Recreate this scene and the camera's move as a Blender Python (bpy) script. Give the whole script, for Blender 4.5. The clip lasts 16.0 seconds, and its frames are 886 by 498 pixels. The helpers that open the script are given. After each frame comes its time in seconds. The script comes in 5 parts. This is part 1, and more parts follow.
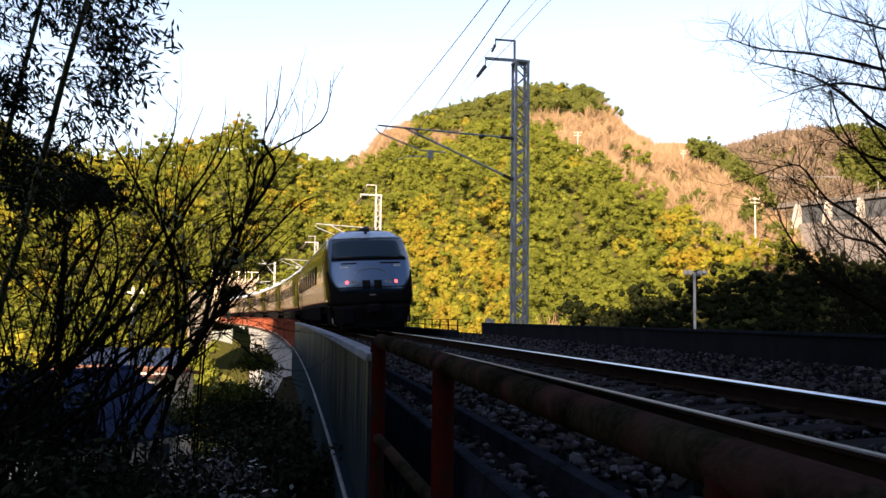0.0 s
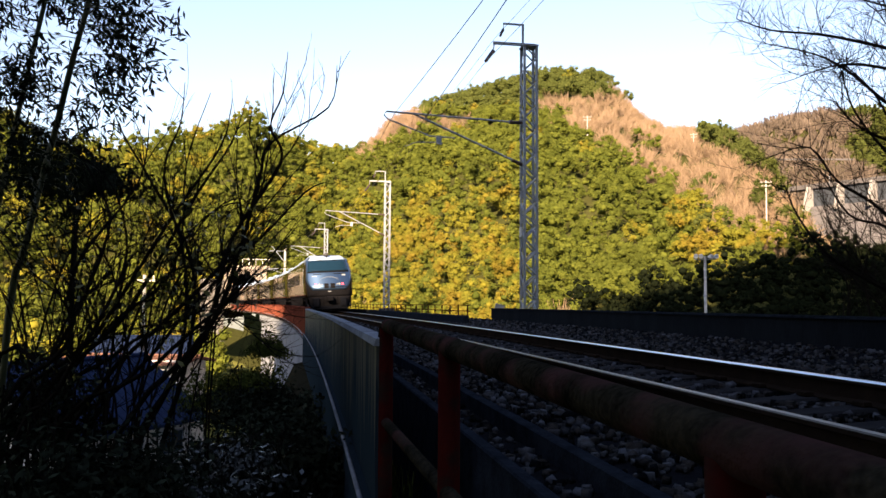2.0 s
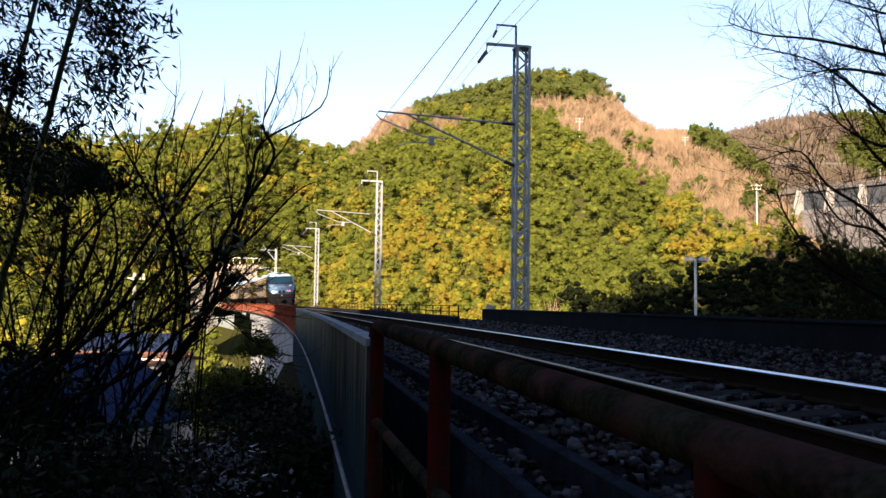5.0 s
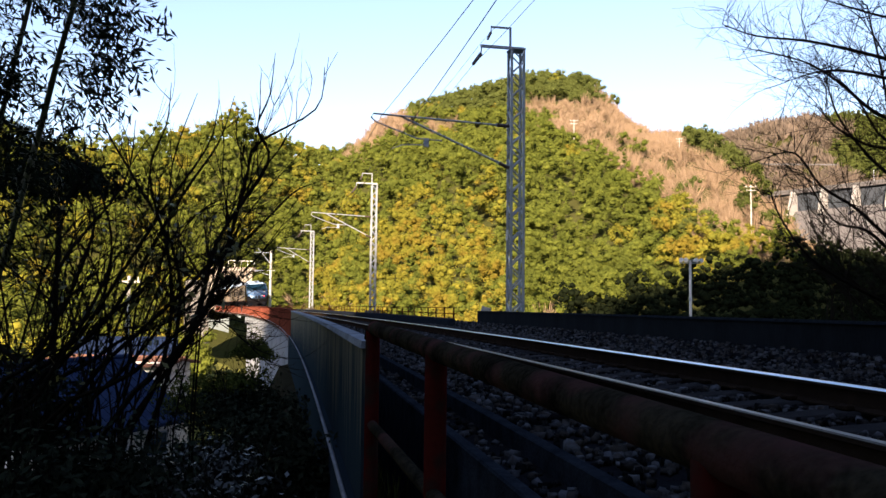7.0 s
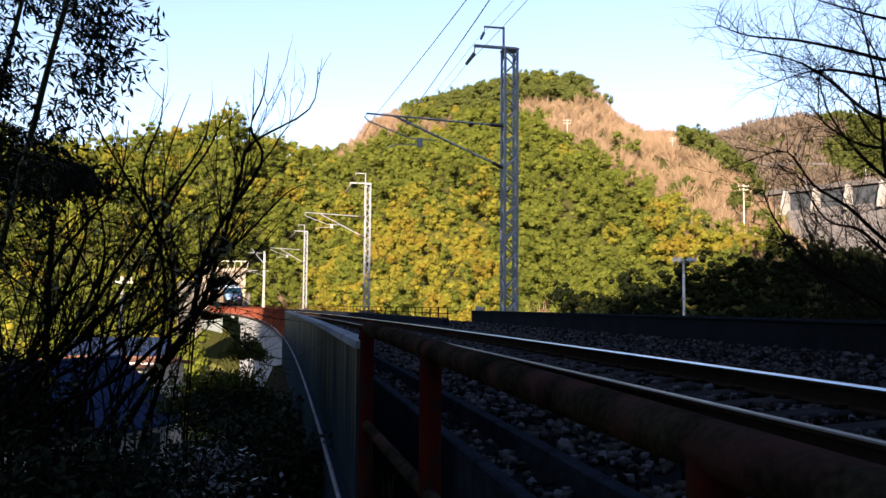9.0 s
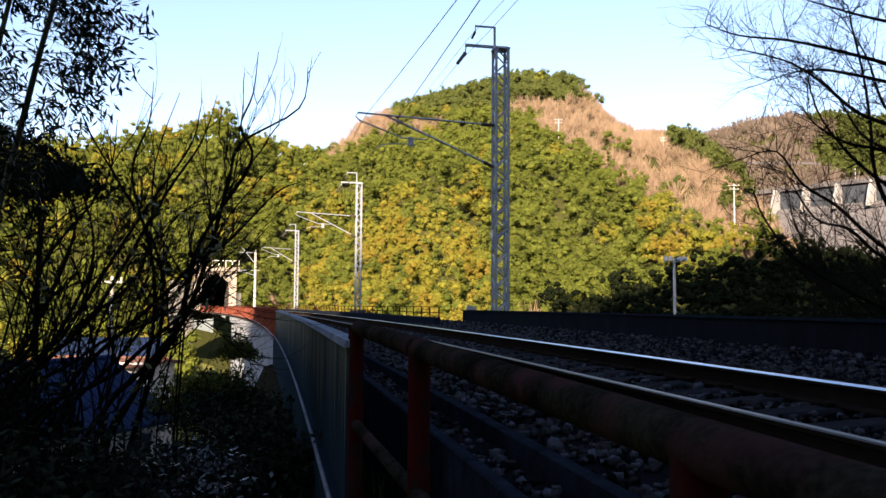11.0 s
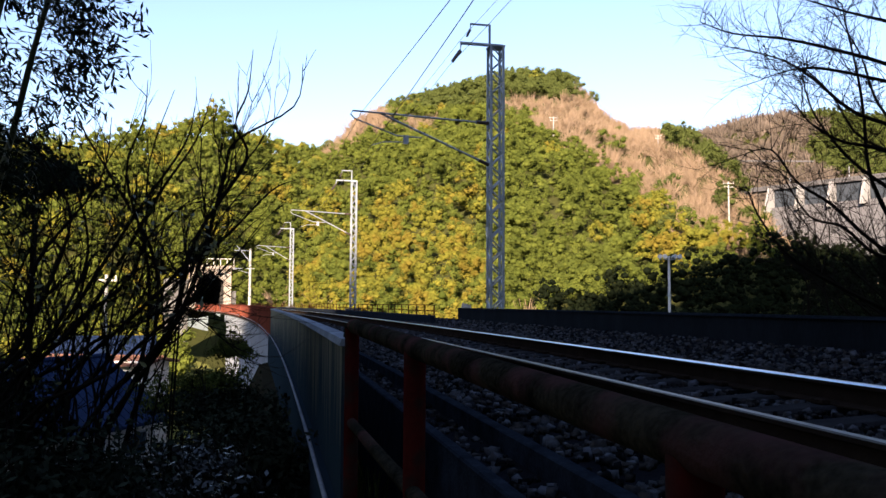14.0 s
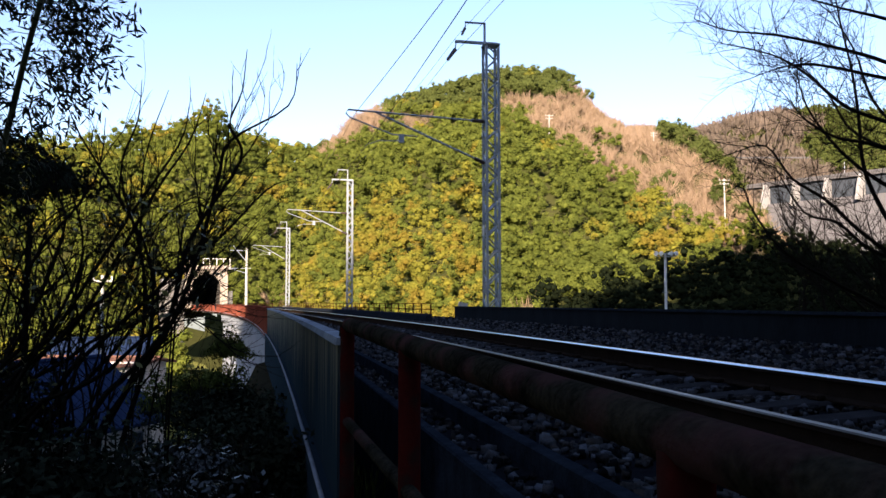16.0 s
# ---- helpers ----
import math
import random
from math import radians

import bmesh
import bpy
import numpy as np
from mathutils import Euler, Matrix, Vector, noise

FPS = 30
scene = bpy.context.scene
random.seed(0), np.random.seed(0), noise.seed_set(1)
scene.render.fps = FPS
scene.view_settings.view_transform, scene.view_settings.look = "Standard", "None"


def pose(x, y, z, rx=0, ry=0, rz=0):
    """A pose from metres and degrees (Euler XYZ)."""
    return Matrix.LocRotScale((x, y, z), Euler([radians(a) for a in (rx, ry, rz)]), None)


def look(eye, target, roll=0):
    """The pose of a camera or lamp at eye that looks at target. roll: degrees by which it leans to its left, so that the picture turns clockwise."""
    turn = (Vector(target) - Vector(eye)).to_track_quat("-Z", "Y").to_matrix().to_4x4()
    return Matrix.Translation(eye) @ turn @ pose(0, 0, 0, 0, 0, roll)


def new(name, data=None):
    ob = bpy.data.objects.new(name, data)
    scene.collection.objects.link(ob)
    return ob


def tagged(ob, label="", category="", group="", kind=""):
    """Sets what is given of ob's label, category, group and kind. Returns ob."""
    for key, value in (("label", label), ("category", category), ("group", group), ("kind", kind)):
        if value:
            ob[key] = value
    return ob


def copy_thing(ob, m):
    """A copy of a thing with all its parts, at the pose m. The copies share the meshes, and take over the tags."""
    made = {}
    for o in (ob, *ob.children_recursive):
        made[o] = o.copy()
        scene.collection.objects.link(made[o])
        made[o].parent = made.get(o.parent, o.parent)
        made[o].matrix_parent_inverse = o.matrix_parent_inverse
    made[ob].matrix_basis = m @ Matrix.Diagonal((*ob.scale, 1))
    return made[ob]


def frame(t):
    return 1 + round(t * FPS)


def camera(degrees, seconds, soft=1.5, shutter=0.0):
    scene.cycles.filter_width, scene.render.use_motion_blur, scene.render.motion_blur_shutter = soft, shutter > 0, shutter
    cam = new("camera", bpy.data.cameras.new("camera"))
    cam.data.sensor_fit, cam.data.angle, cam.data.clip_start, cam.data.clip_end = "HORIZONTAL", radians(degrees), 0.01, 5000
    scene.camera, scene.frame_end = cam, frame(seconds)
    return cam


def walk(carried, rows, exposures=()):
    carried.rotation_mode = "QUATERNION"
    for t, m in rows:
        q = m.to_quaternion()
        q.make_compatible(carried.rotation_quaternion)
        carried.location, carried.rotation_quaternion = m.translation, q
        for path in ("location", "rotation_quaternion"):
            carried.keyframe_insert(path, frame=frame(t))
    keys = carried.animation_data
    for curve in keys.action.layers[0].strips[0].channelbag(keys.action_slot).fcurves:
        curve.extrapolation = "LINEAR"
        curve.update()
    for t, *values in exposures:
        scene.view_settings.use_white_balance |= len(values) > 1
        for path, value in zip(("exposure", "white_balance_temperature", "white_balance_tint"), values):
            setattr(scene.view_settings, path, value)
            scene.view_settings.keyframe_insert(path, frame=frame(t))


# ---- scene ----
cam = camera(55.19, 16.0)
EYE_Z = 0.521
PATH = [
    (0, pose(-0.015, -0.004, 0.527, 94.692, -0.724, 1.376)),
    (0.5, pose(-0.011, -0.001, 0.523, 94.408, -0.329, 1.884)),
    (1, pose(-0.006, -0.001, 0.521, 93.701, -0.044, 2.486)),
    (1.5, pose(-0.005, -0.001, 0.522, 93.730, 0.033, 2.386)),
    (2, pose(-0.002, 0.001, 0.522, 93.737, -0.348, 2.071)),
    (2.5, pose(-0.005, -0.000, 0.523, 93.720, -0.450, 1.888)),
    (3, pose(-0.003, -0.000, 0.522, 93.687, -0.754, 1.787)),
    (3.5, pose(-0.006, -0.000, 0.523, 93.650, -0.878, 1.668)),
    (4, pose(-0.001, -0.000, 0.522, 93.677, -0.800, 1.608)),
    (6.5, pose(-0.006, -0.000, 0.523, 93.895, -0.802, 1.198)),
    (7, pose(-0.004, 0.000, 0.522, 93.916, -0.592, 1.135)),
    (7.5, pose(-0.003, -0.001, 0.523, 93.934, -0.429, 1.027)),
    (8, pose(-0.001, 0.000, 0.522, 93.962, -0.365, 0.914)),
    (8.5, pose(-0.004, 0.000, 0.522, 93.928, -0.338, 0.815)),
    (9, pose(-0.006, -0.001, 0.522, 93.908, -0.429, 0.723)),
    (11.5, pose(0.003, 0.001, 0.521, 93.847, -0.373, 0.042)),
    (12, pose(0.002, 0.001, 0.521, 93.823, -0.454, 0.002)),
    (12.5, pose(0.000, 0.000, 0.521, 93.810, -0.300, 0.000)),
    (13, pose(0.001, -0.000, 0.521, 93.767, -0.314, -0.069)),
    (13.5, pose(0.001, 0.001, 0.521, 93.748, -0.281, -0.122)),
    (14, pose(0.001, 0.001, 0.522, 93.735, -0.286, -0.179)),
    (14.5, pose(0.003, 0.001, 0.520, 93.746, -0.239, -0.227)),
    (15, pose(0.002, 0.000, 0.520, 93.745, -0.217, -0.282)),
    (15.5, pose(0.005, 0.000, 0.521, 93.706, -0.067, -0.327)),
    (16, pose(0.008, 0.002, 0.521, 93.638, 0.094, -0.391)),
]
walk(cam, PATH, exposures=[(0.0, 1.97, 7900, 22), (1.5, 1.85, 7600, 22), (4.0, 1.76, 7100, 19), (12.0, 1.71, 6550, 20), (16.0, 1.68, 6300, 20)])

# ---- sky and sun ----
SUN_AZ, SUN_EL = 14.0, 24.0      # the light travels towards this azimuth (degrees right of +y)
world = bpy.data.worlds.new("sky")
scene.world = world
world.use_nodes = True
wn = world.node_tree
sky = wn.nodes.new("ShaderNodeTexSky")
sky.sky_type = "NISHITA"
sky.sun_disc = False
sky.sun_elevation = radians(SUN_EL)
sky.sun_rotation = radians(180 + SUN_AZ)
sky.air_density, sky.dust_density, sky.ozone_density = 1.0, 1.1, 1.5
wn.nodes["Background"].inputs["Strength"].default_value = 0.10
wn.links.new(sky.outputs[0], wn.nodes["Background"].inputs["Color"])
sun = new("sun", bpy.data.lights.new("sun", "SUN"))
sun.data.energy, sun.data.angle, sun.data.color = 5.0, radians(0.5), (1.0, 0.82, 0.58)
sun.matrix_basis = look((0, 0, 60), (math.sin(radians(SUN_AZ)) * math.cos(radians(SUN_EL)),
                                     math.cos(radians(SUN_AZ)) * math.cos(radians(SUN_EL)), 60 - math.sin(radians(SUN_EL))))

# ---- materials ----
MATS = {}


def mat(name, a, b=None, rough=0.8, metal=0.0, scale=3.0, fine=40.0, bump=0.3, stretch=(1, 1, 1), spread=0.0,
        island=0.0, mid=0.5, width=0.25, glass=0.0, third=None, third_scale=0.4, coat=0.0, relief=0.01):
    """A surface of two tones mixed by coarse and fine noise, with a fine relief."""
    m = bpy.data.materials.new(name)
    m.use_nodes = True
    nt = m.node_tree
    nd, ln = nt.nodes, nt.links
    p = nd["Principled BSDF"]
    b = b or tuple(c * 0.6 for c in a)
    tc = nd.new("ShaderNodeTexCoord")
    mp = nd.new("ShaderNodeMapping")
    mp.inputs["Scale"].default_value = stretch
    ln.new(tc.outputs["Object"], mp.inputs["Vector"])
    n1 = nd.new("ShaderNodeTexNoise")
    n1.inputs["Scale"].default_value, n1.inputs["Detail"].default_value = scale, 6
    n2 = nd.new("ShaderNodeTexNoise")
    n2.inputs["Scale"].default_value, n2.inputs["Detail"].default_value = fine, 4
    for n in (n1, n2):
        ln.new(mp.outputs[0], n.inputs["Vector"])
    mx = nd.new("ShaderNodeMath")
    mx.operation = "MULTIPLY_ADD"
    mx.inputs[1].default_value = 0.4
    ln.new(n2.outputs["Fac"], mx.inputs[0])
    sc = nd.new("ShaderNodeMath")
    sc.operation = "MULTIPLY"
    sc.inputs[1].default_value = 0.6
    ln.new(n1.outputs["Fac"], sc.inputs[0])
    ln.new(sc.outputs[0], mx.inputs[2])
    fac = mx
    if spread or island:
        add = nd.new("ShaderNodeMath")
        add.operation = "MULTIPLY_ADD"
        add.inputs[1].default_value = spread or island
        if spread:
            ln.new(nd.new("ShaderNodeObjectInfo").outputs["Random"], add.inputs[0])
        else:
            ln.new(nd.new("ShaderNodeNewGeometry").outputs["Random Per Island"], add.inputs[0])
        shift = nd.new("ShaderNodeMath")
        shift.operation = "SUBTRACT"
        shift.inputs[1].default_value = (spread or island) / 2
        ln.new(mx.outputs[0], shift.inputs[0])
        ln.new(shift.outputs[0], add.inputs[2])
        fac = add
    ramp = nd.new("ShaderNodeValToRGB")
    ramp.color_ramp.elements[0].position, ramp.color_ramp.elements[1].position = mid - width, mid + width
    ramp.color_ramp.elements[0].color, ramp.color_ramp.elements[1].color = (*b, 1), (*a, 1)
    ln.new(fac.outputs[0], ramp.inputs[0])
    out = ramp.outputs[0]
    if third:
        n3 = nd.new("ShaderNodeTexNoise")
        n3.inputs["Scale"].default_value, n3.inputs["Detail"].default_value = third_scale, 3
        ln.new(mp.outputs[0], n3.inputs["Vector"])
        r3 = nd.new("ShaderNodeValToRGB")
        r3.color_ramp.elements[0].position, r3.color_ramp.elements[1].position = 0.48, 0.62
        ln.new(n3.outputs["Fac"], r3.inputs[0])
        m3 = nd.new("ShaderNodeMix")
        m3.data_type = "RGBA"
        ln.new(r3.outputs[0], m3.inputs["Factor"])
        ln.new(out, m3.inputs["A"])
        m3.inputs["B"].default_value = (*third, 1)
        out = m3.outputs["Result"]
    ln.new(out, p.inputs["Base Color"])
    p.inputs["Roughness"].default_value, p.inputs["Metallic"].default_value = rough, metal
    p.inputs["Coat Weight"].default_value = coat
    if rough >= 0.55 and not metal:
        p.inputs["Specular IOR Level"].default_value = 0.0      # dusty, matt surfaces
    if bump:
        bp = nd.new("ShaderNodeBump")
        bp.inputs["Strength"].default_value, bp.inputs["Distance"].default_value = bump, relief
        ln.new(n2.outputs["Fac"], bp.inputs["Height"])
        ln.new(bp.outputs[0], p.inputs["Normal"])
    if glass:
        p.inputs["Transmission Weight"].default_value = glass
    MATS[name] = m
    return m


def glow(name, colour, strength):
    m = mat(name, colour, colour, rough=0.3)
    p = m.node_tree.nodes["Principled BSDF"]
    p.inputs["Emission Color"].default_value, p.inputs["Emission Strength"].default_value = (*colour, 1), strength
    return m


# earth near black, the embankment's shade put into the colour
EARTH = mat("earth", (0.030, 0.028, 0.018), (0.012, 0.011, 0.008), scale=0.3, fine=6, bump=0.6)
HILL = mat("hill_soil", (0.070, 0.070, 0.024), (0.032, 0.038, 0.012), scale=0.05, fine=0.8, bump=0.4)
EVERGREEN = mat("evergreen_leaves", (0.116, 0.134, 0.024), (0.050, 0.066, 0.012), rough=0.65, scale=0.16, fine=3.0, bump=0.7, relief=0.15,
                island=0.26, width=0.18, third=(0.060, 0.074, 0.015), third_scale=0.17)
YELLOWS = mat("yellowing_leaves", (0.186, 0.172, 0.024), (0.095, 0.102, 0.016), rough=0.65, scale=0.16, fine=3.0, bump=0.7, relief=0.15,
              island=0.26, width=0.18, third=(0.160, 0.124, 0.020), third_scale=0.15)
PINE = mat("conifer_leaves", (0.082, 0.096, 0.026), (0.040, 0.053, 0.014), rough=0.65, scale=0.2, fine=2.0, bump=0.5, relief=0.15, island=0.16)
BARE = mat("bare_twigs", (0.30, 0.215, 0.145), (0.17, 0.122, 0.08), rough=0.9, scale=0.08, fine=0.7, bump=0, island=0.3)
# bare woods again, greyed and darkened in colour for the haze
FARWOOD = mat("haze_tinted_woods", (0.165, 0.130, 0.105), (0.09, 0.075, 0.06), rough=0.9, scale=0.02, fine=0.2, bump=0, island=0.3)
# leaf tones below real foliage, with the deep shade of the bank in them
DARKLEAF = mat("shade_dark_leaves", (0.034, 0.044, 0.030), (0.006, 0.008, 0.006), rough=0.6, scale=2, fine=12, bump=0, island=0.5)
# leaf colour darkened to hold the mountain's shade on the right-hand slope
SHADELEAF = mat("shade_darkened_leaves", (0.011, 0.015, 0.007), (0.004, 0.006, 0.003), rough=0.8, scale=0.3, fine=3, bump=0, island=0.3)
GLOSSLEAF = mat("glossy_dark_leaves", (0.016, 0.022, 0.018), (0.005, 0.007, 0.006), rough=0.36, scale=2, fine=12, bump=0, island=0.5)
MIDLEAF = mat("green_leaves", (0.085, 0.100, 0.024), (0.030, 0.040, 0.010), rough=0.6, scale=2, fine=12, bump=0, island=0.5)
OLIVELEAF = mat("olive_leaves", (0.16, 0.15, 0.03), (0.05, 0.06, 0.015), rough=0.5, scale=2, fine=12, bump=0, island=0.5)
BAMBOOLEAF = mat("bamboo_leaves", (0.022, 0.028, 0.018), (0.010, 0.014, 0.009), rough=0.6, scale=2, fine=12, bump=0, island=0.4)
BARK = mat("bark", (0.020, 0.017, 0.014), (0.009, 0.008, 0.007), rough=0.9, scale=6, fine=60, bump=0.6)
CULM = mat("bamboo_culm", (0.09, 0.10, 0.04), (0.05, 0.06, 0.03), rough=0.5, scale=2, fine=20)
CONCRETE = mat("weathered_concrete", (0.22, 0.215, 0.21), (0.11, 0.105, 0.10), rough=0.9, scale=1.2, fine=30, bump=0.35,
               stretch=(1, 1, 0.22), third=(0.07, 0.068, 0.06), third_scale=0.9)
PALE = mat("pale_concrete", (0.55, 0.52, 0.48), (0.38, 0.36, 0.33), rough=0.85, scale=0.5, fine=8, bump=0.2, stretch=(1, 1, 0.3))
DAMGREY = mat("dam_concrete", (0.135, 0.13, 0.135), (0.09, 0.088, 0.09), rough=0.9, scale=0.05, fine=0.8, bump=0.2, stretch=(1, 1, 0.3))
DAMPIER = mat("dam_pier_concrete", (0.36, 0.35, 0.34), (0.26, 0.255, 0.25), rough=0.9, scale=0.2, fine=3, bump=0.2, stretch=(1, 1, 0.3))
# the shade inside the spillway bays is put into the gates' blue-grey
GATE = mat("shaded_gate", (0.060, 0.070, 0.085), (0.040, 0.047, 0.058), rough=0.6, scale=0.4, fine=5, bump=0.1)
# streaked concrete; its bluish dark tone holds the shade, its gold the hill's sheen
STAINED_SHEEN = mat("stained_sheen_concrete", (0.230, 0.210, 0.145), (0.022, 0.036, 0.048), rough=0.85, scale=9.0, fine=34, bump=0.25,
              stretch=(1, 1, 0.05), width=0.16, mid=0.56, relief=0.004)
COPING = mat("worn_coping_concrete", (0.34, 0.38, 0.44), (0.10, 0.11, 0.13), rough=0.85, scale=5, fine=50, bump=0.5)
PORTALWALL = mat("portal_concrete", (0.44, 0.38, 0.32), (0.30, 0.25, 0.21), rough=0.9, scale=0.5, fine=8, bump=0.3, stretch=(1, 1, 0.3))
PIERWALL = mat("pier_concrete", (0.34, 0.37, 0.41), (0.20, 0.22, 0.245), rough=0.9, scale=0.8, fine=12, bump=0.3, stretch=(1, 1, 0.2))


def hill_sheen(m):
    """The hill's reflection, painted paler towards the coping; concrete paler towards the bridge too."""
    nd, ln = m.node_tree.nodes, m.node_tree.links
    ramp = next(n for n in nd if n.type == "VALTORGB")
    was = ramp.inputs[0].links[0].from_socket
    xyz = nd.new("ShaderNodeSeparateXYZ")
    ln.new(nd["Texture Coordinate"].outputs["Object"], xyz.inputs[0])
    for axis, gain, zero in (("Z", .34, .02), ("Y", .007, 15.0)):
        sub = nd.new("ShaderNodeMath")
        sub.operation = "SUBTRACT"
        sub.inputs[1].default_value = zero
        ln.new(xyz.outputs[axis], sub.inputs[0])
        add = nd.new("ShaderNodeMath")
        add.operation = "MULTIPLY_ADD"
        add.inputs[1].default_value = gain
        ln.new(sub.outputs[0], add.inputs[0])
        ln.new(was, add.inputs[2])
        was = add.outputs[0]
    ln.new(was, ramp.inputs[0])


hill_sheen(STAINED_SHEEN)
# stone, bed and sleeper tones lowered and blued, for shade under the sky
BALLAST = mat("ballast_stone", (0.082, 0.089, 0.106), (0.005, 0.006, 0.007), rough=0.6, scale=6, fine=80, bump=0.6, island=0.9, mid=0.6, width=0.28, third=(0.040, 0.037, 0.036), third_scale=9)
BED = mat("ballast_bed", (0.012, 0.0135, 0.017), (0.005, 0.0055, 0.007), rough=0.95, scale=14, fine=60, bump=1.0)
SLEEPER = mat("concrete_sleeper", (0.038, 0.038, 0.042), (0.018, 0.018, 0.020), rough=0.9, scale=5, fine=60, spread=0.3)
# bluish base colour puts the sky's gleam on the rail
RAILTOP = mat("polished_rail_steel", (0.72, 0.82, 0.98), (0.58, 0.66, 0.80), rough=0.28, metal=1.0, scale=3, fine=90, bump=0.02, stretch=(1, 1, 1))
RAILDULL = mat("dull_rail_steel", (0.10, 0.092, 0.088), (0.045, 0.040, 0.037), rough=0.42, metal=0.7, scale=3, fine=90, bump=0.05)
RUSTY = mat("rusty_rail_steel", (0.030, 0.020, 0.015), (0.013, 0.010, 0.008), rough=0.85, scale=6, fine=90, bump=0.4)
REDOXIDE = mat("flaking_red_paint", (0.062, 0.008, 0.006), (0.022, 0.004, 0.004), rough=0.6, scale=5, fine=60, bump=0.3, third=(0.026, 0.014, 0.011), third_scale=8)
RUSTPIPE = mat("rusted_red_pipe", (0.034, 0.029, 0.021), (0.006, 0.006, 0.005), rough=0.7, scale=7, fine=90, bump=0.5, width=0.12, third=(0.052, 0.026, 0.025), third_scale=6)
GIRDER = mat("red_girder_paint", (0.23, 0.070, 0.046), (0.14, 0.042, 0.030), rough=0.6, scale=0.6, fine=14, bump=0.1, stretch=(1, 1, 0.4), third=(0.27, 0.085, 0.05), third_scale=.25)
GALV = mat("galvanised_steel", (0.40, 0.44, 0.50), (0.27, 0.30, 0.35), rough=0.55, metal=0.35, scale=3, fine=40, bump=0.1)
POLEMAT = mat("pole_concrete", (0.50, 0.49, 0.46), (0.38, 0.37, 0.35), rough=0.8, scale=2, fine=30)
WIRE = mat("wire", (0.05, 0.05, 0.05), (0.03, 0.03, 0.03), rough=0.5, metal=0.5, bump=0)
INSUL = mat("insulator", (0.08, 0.055, 0.05), (0.05, 0.035, 0.03), rough=0.25, bump=0)
DARKMETAL = mat("dark_metal", (0.045, 0.045, 0.05), (0.02, 0.02, 0.022), rough=0.6, metal=0.3, scale=3, fine=40)
# gunmetal paint, its colour turned gold for the sunlit hill it mirrors
TRAINPAINT = mat("gunmetal_hill_gold_paint", (0.16, 0.112, 0.055), (0.12, 0.084, 0.042), rough=0.15, metal=0.9, scale=1.5, fine=30, bump=0.02)
TRAINFACE = mat("blue_grey_face_paint", (0.058, 0.112, 0.200), (0.051, 0.100, 0.178), rough=0.33, metal=0.8, scale=1.5, fine=30, bump=0.015, coat=0.25)
# pale roof paint, made bluer for the sky reflected in it
TRAINROOF = mat("sky_tinted_roof_paint", (0.40, 0.53, 0.70), (0.33, 0.45, 0.61), rough=0.35, metal=0.2, scale=2, fine=20, bump=0.05)
UNDER = mat("underframe", (0.012, 0.012, 0.014), (0.007, 0.007, 0.008), rough=0.7, scale=3, fine=20)
SKIRT = mat("train_skirt", (0.012, 0.012, 0.014), (0.008, 0.008, 0.009), rough=0.6, scale=3, fine=20)
# pilot plates coloured near black for the shade the train starts in
PLOUGH = mat("shade_dark_pilot", (0.009, 0.010, 0.014), (0.005, 0.006, 0.008), rough=0.7)
SIDEGLASS = mat("dark_side_glass", (0.010, 0.012, 0.014), (0.008, 0.009, 0.010), rough=0.56, bump=0)
# dark glass with a blue base, for the sky the windscreen mirrors
GLASS = mat("sky_tinted_glass", (0.006, 0.024, 0.044), (0.005, 0.020, 0.038), rough=0.05, bump=0)
GLASS.node_tree.nodes["Principled BSDF"].inputs["Specular IOR Level"].default_value = 0.22
WHITEPAINT = mat("white_paint", (0.75, 0.73, 0.70), (0.6, 0.58, 0.55), rough=0.6, scale=2, fine=20)
TAIL = glow("red_tail_light", (1.0, 0.06, 0.08), 1.8)
LENS = mat("lamp_glass", (0.30, 0.33, 0.36), (0.24, 0.27, 0.30), rough=0.15, bump=0)
ROOFBLUE = mat("blue_grey_tiles", (0.019, 0.033, 0.074), (0.009, 0.016, 0.040), rough=0.6, scale=3, fine=20, spread=0.2)
ROOFRED = mat("red_tiles", (0.20, 0.105, 0.08), (0.13, 0.07, 0.052), rough=0.7, scale=3, fine=20, spread=0.2)
PLASTER = mat("white_plaster", (0.78, 0.76, 0.72), (0.66, 0.64, 0.60), rough=0.85, scale=1, fine=20)
DARKNESS = mat("tunnel_lining", (0.10, 0.095, 0.09), (0.05, 0.048, 0.045), rough=0.9, scale=1, fine=10)
# wall and kerb concrete hold shade and the sky's blue in their colour
SHADEWALL = mat("shade_dark_wall", (0.018, 0.022, 0.028), (0.007, 0.009, 0.011), rough=0.9, scale=2, fine=30, bump=0.4, stretch=(1, 1, 0.3))
TROUGH = mat("shade_blue_concrete", (0.024, 0.031, 0.044), (0.005, 0.007, 0.010), rough=0.56, scale=7, fine=50, bump=0.6, spread=0.2)
GRASS = mat("dry_grass", (0.20, 0.19, 0.06), (0.09, 0.11, 0.025), rough=0.8, scale=0.6, fine=9, bump=0.5)


# ---- mesh helpers ----
def mesh_of(name, bm, material, smooth=False):
    me = bpy.data.meshes.new(name)
    bm.to_mesh(me)
    bm.free()
    me.materials.append(material)
    if smooth:
        me.polygons.foreach_set("use_smooth", [True] * len(me.polygons))
    return me


def part(name, bm, material, parent=None, label="", smooth=False, at=None):
    ob = new(name, mesh_of(name, bm, material, smooth))
    if parent is not None:
        ob.parent = parent
    if at is not None:
        ob.matrix_basis = at
    if label:
        tagged(ob, label)
    return ob


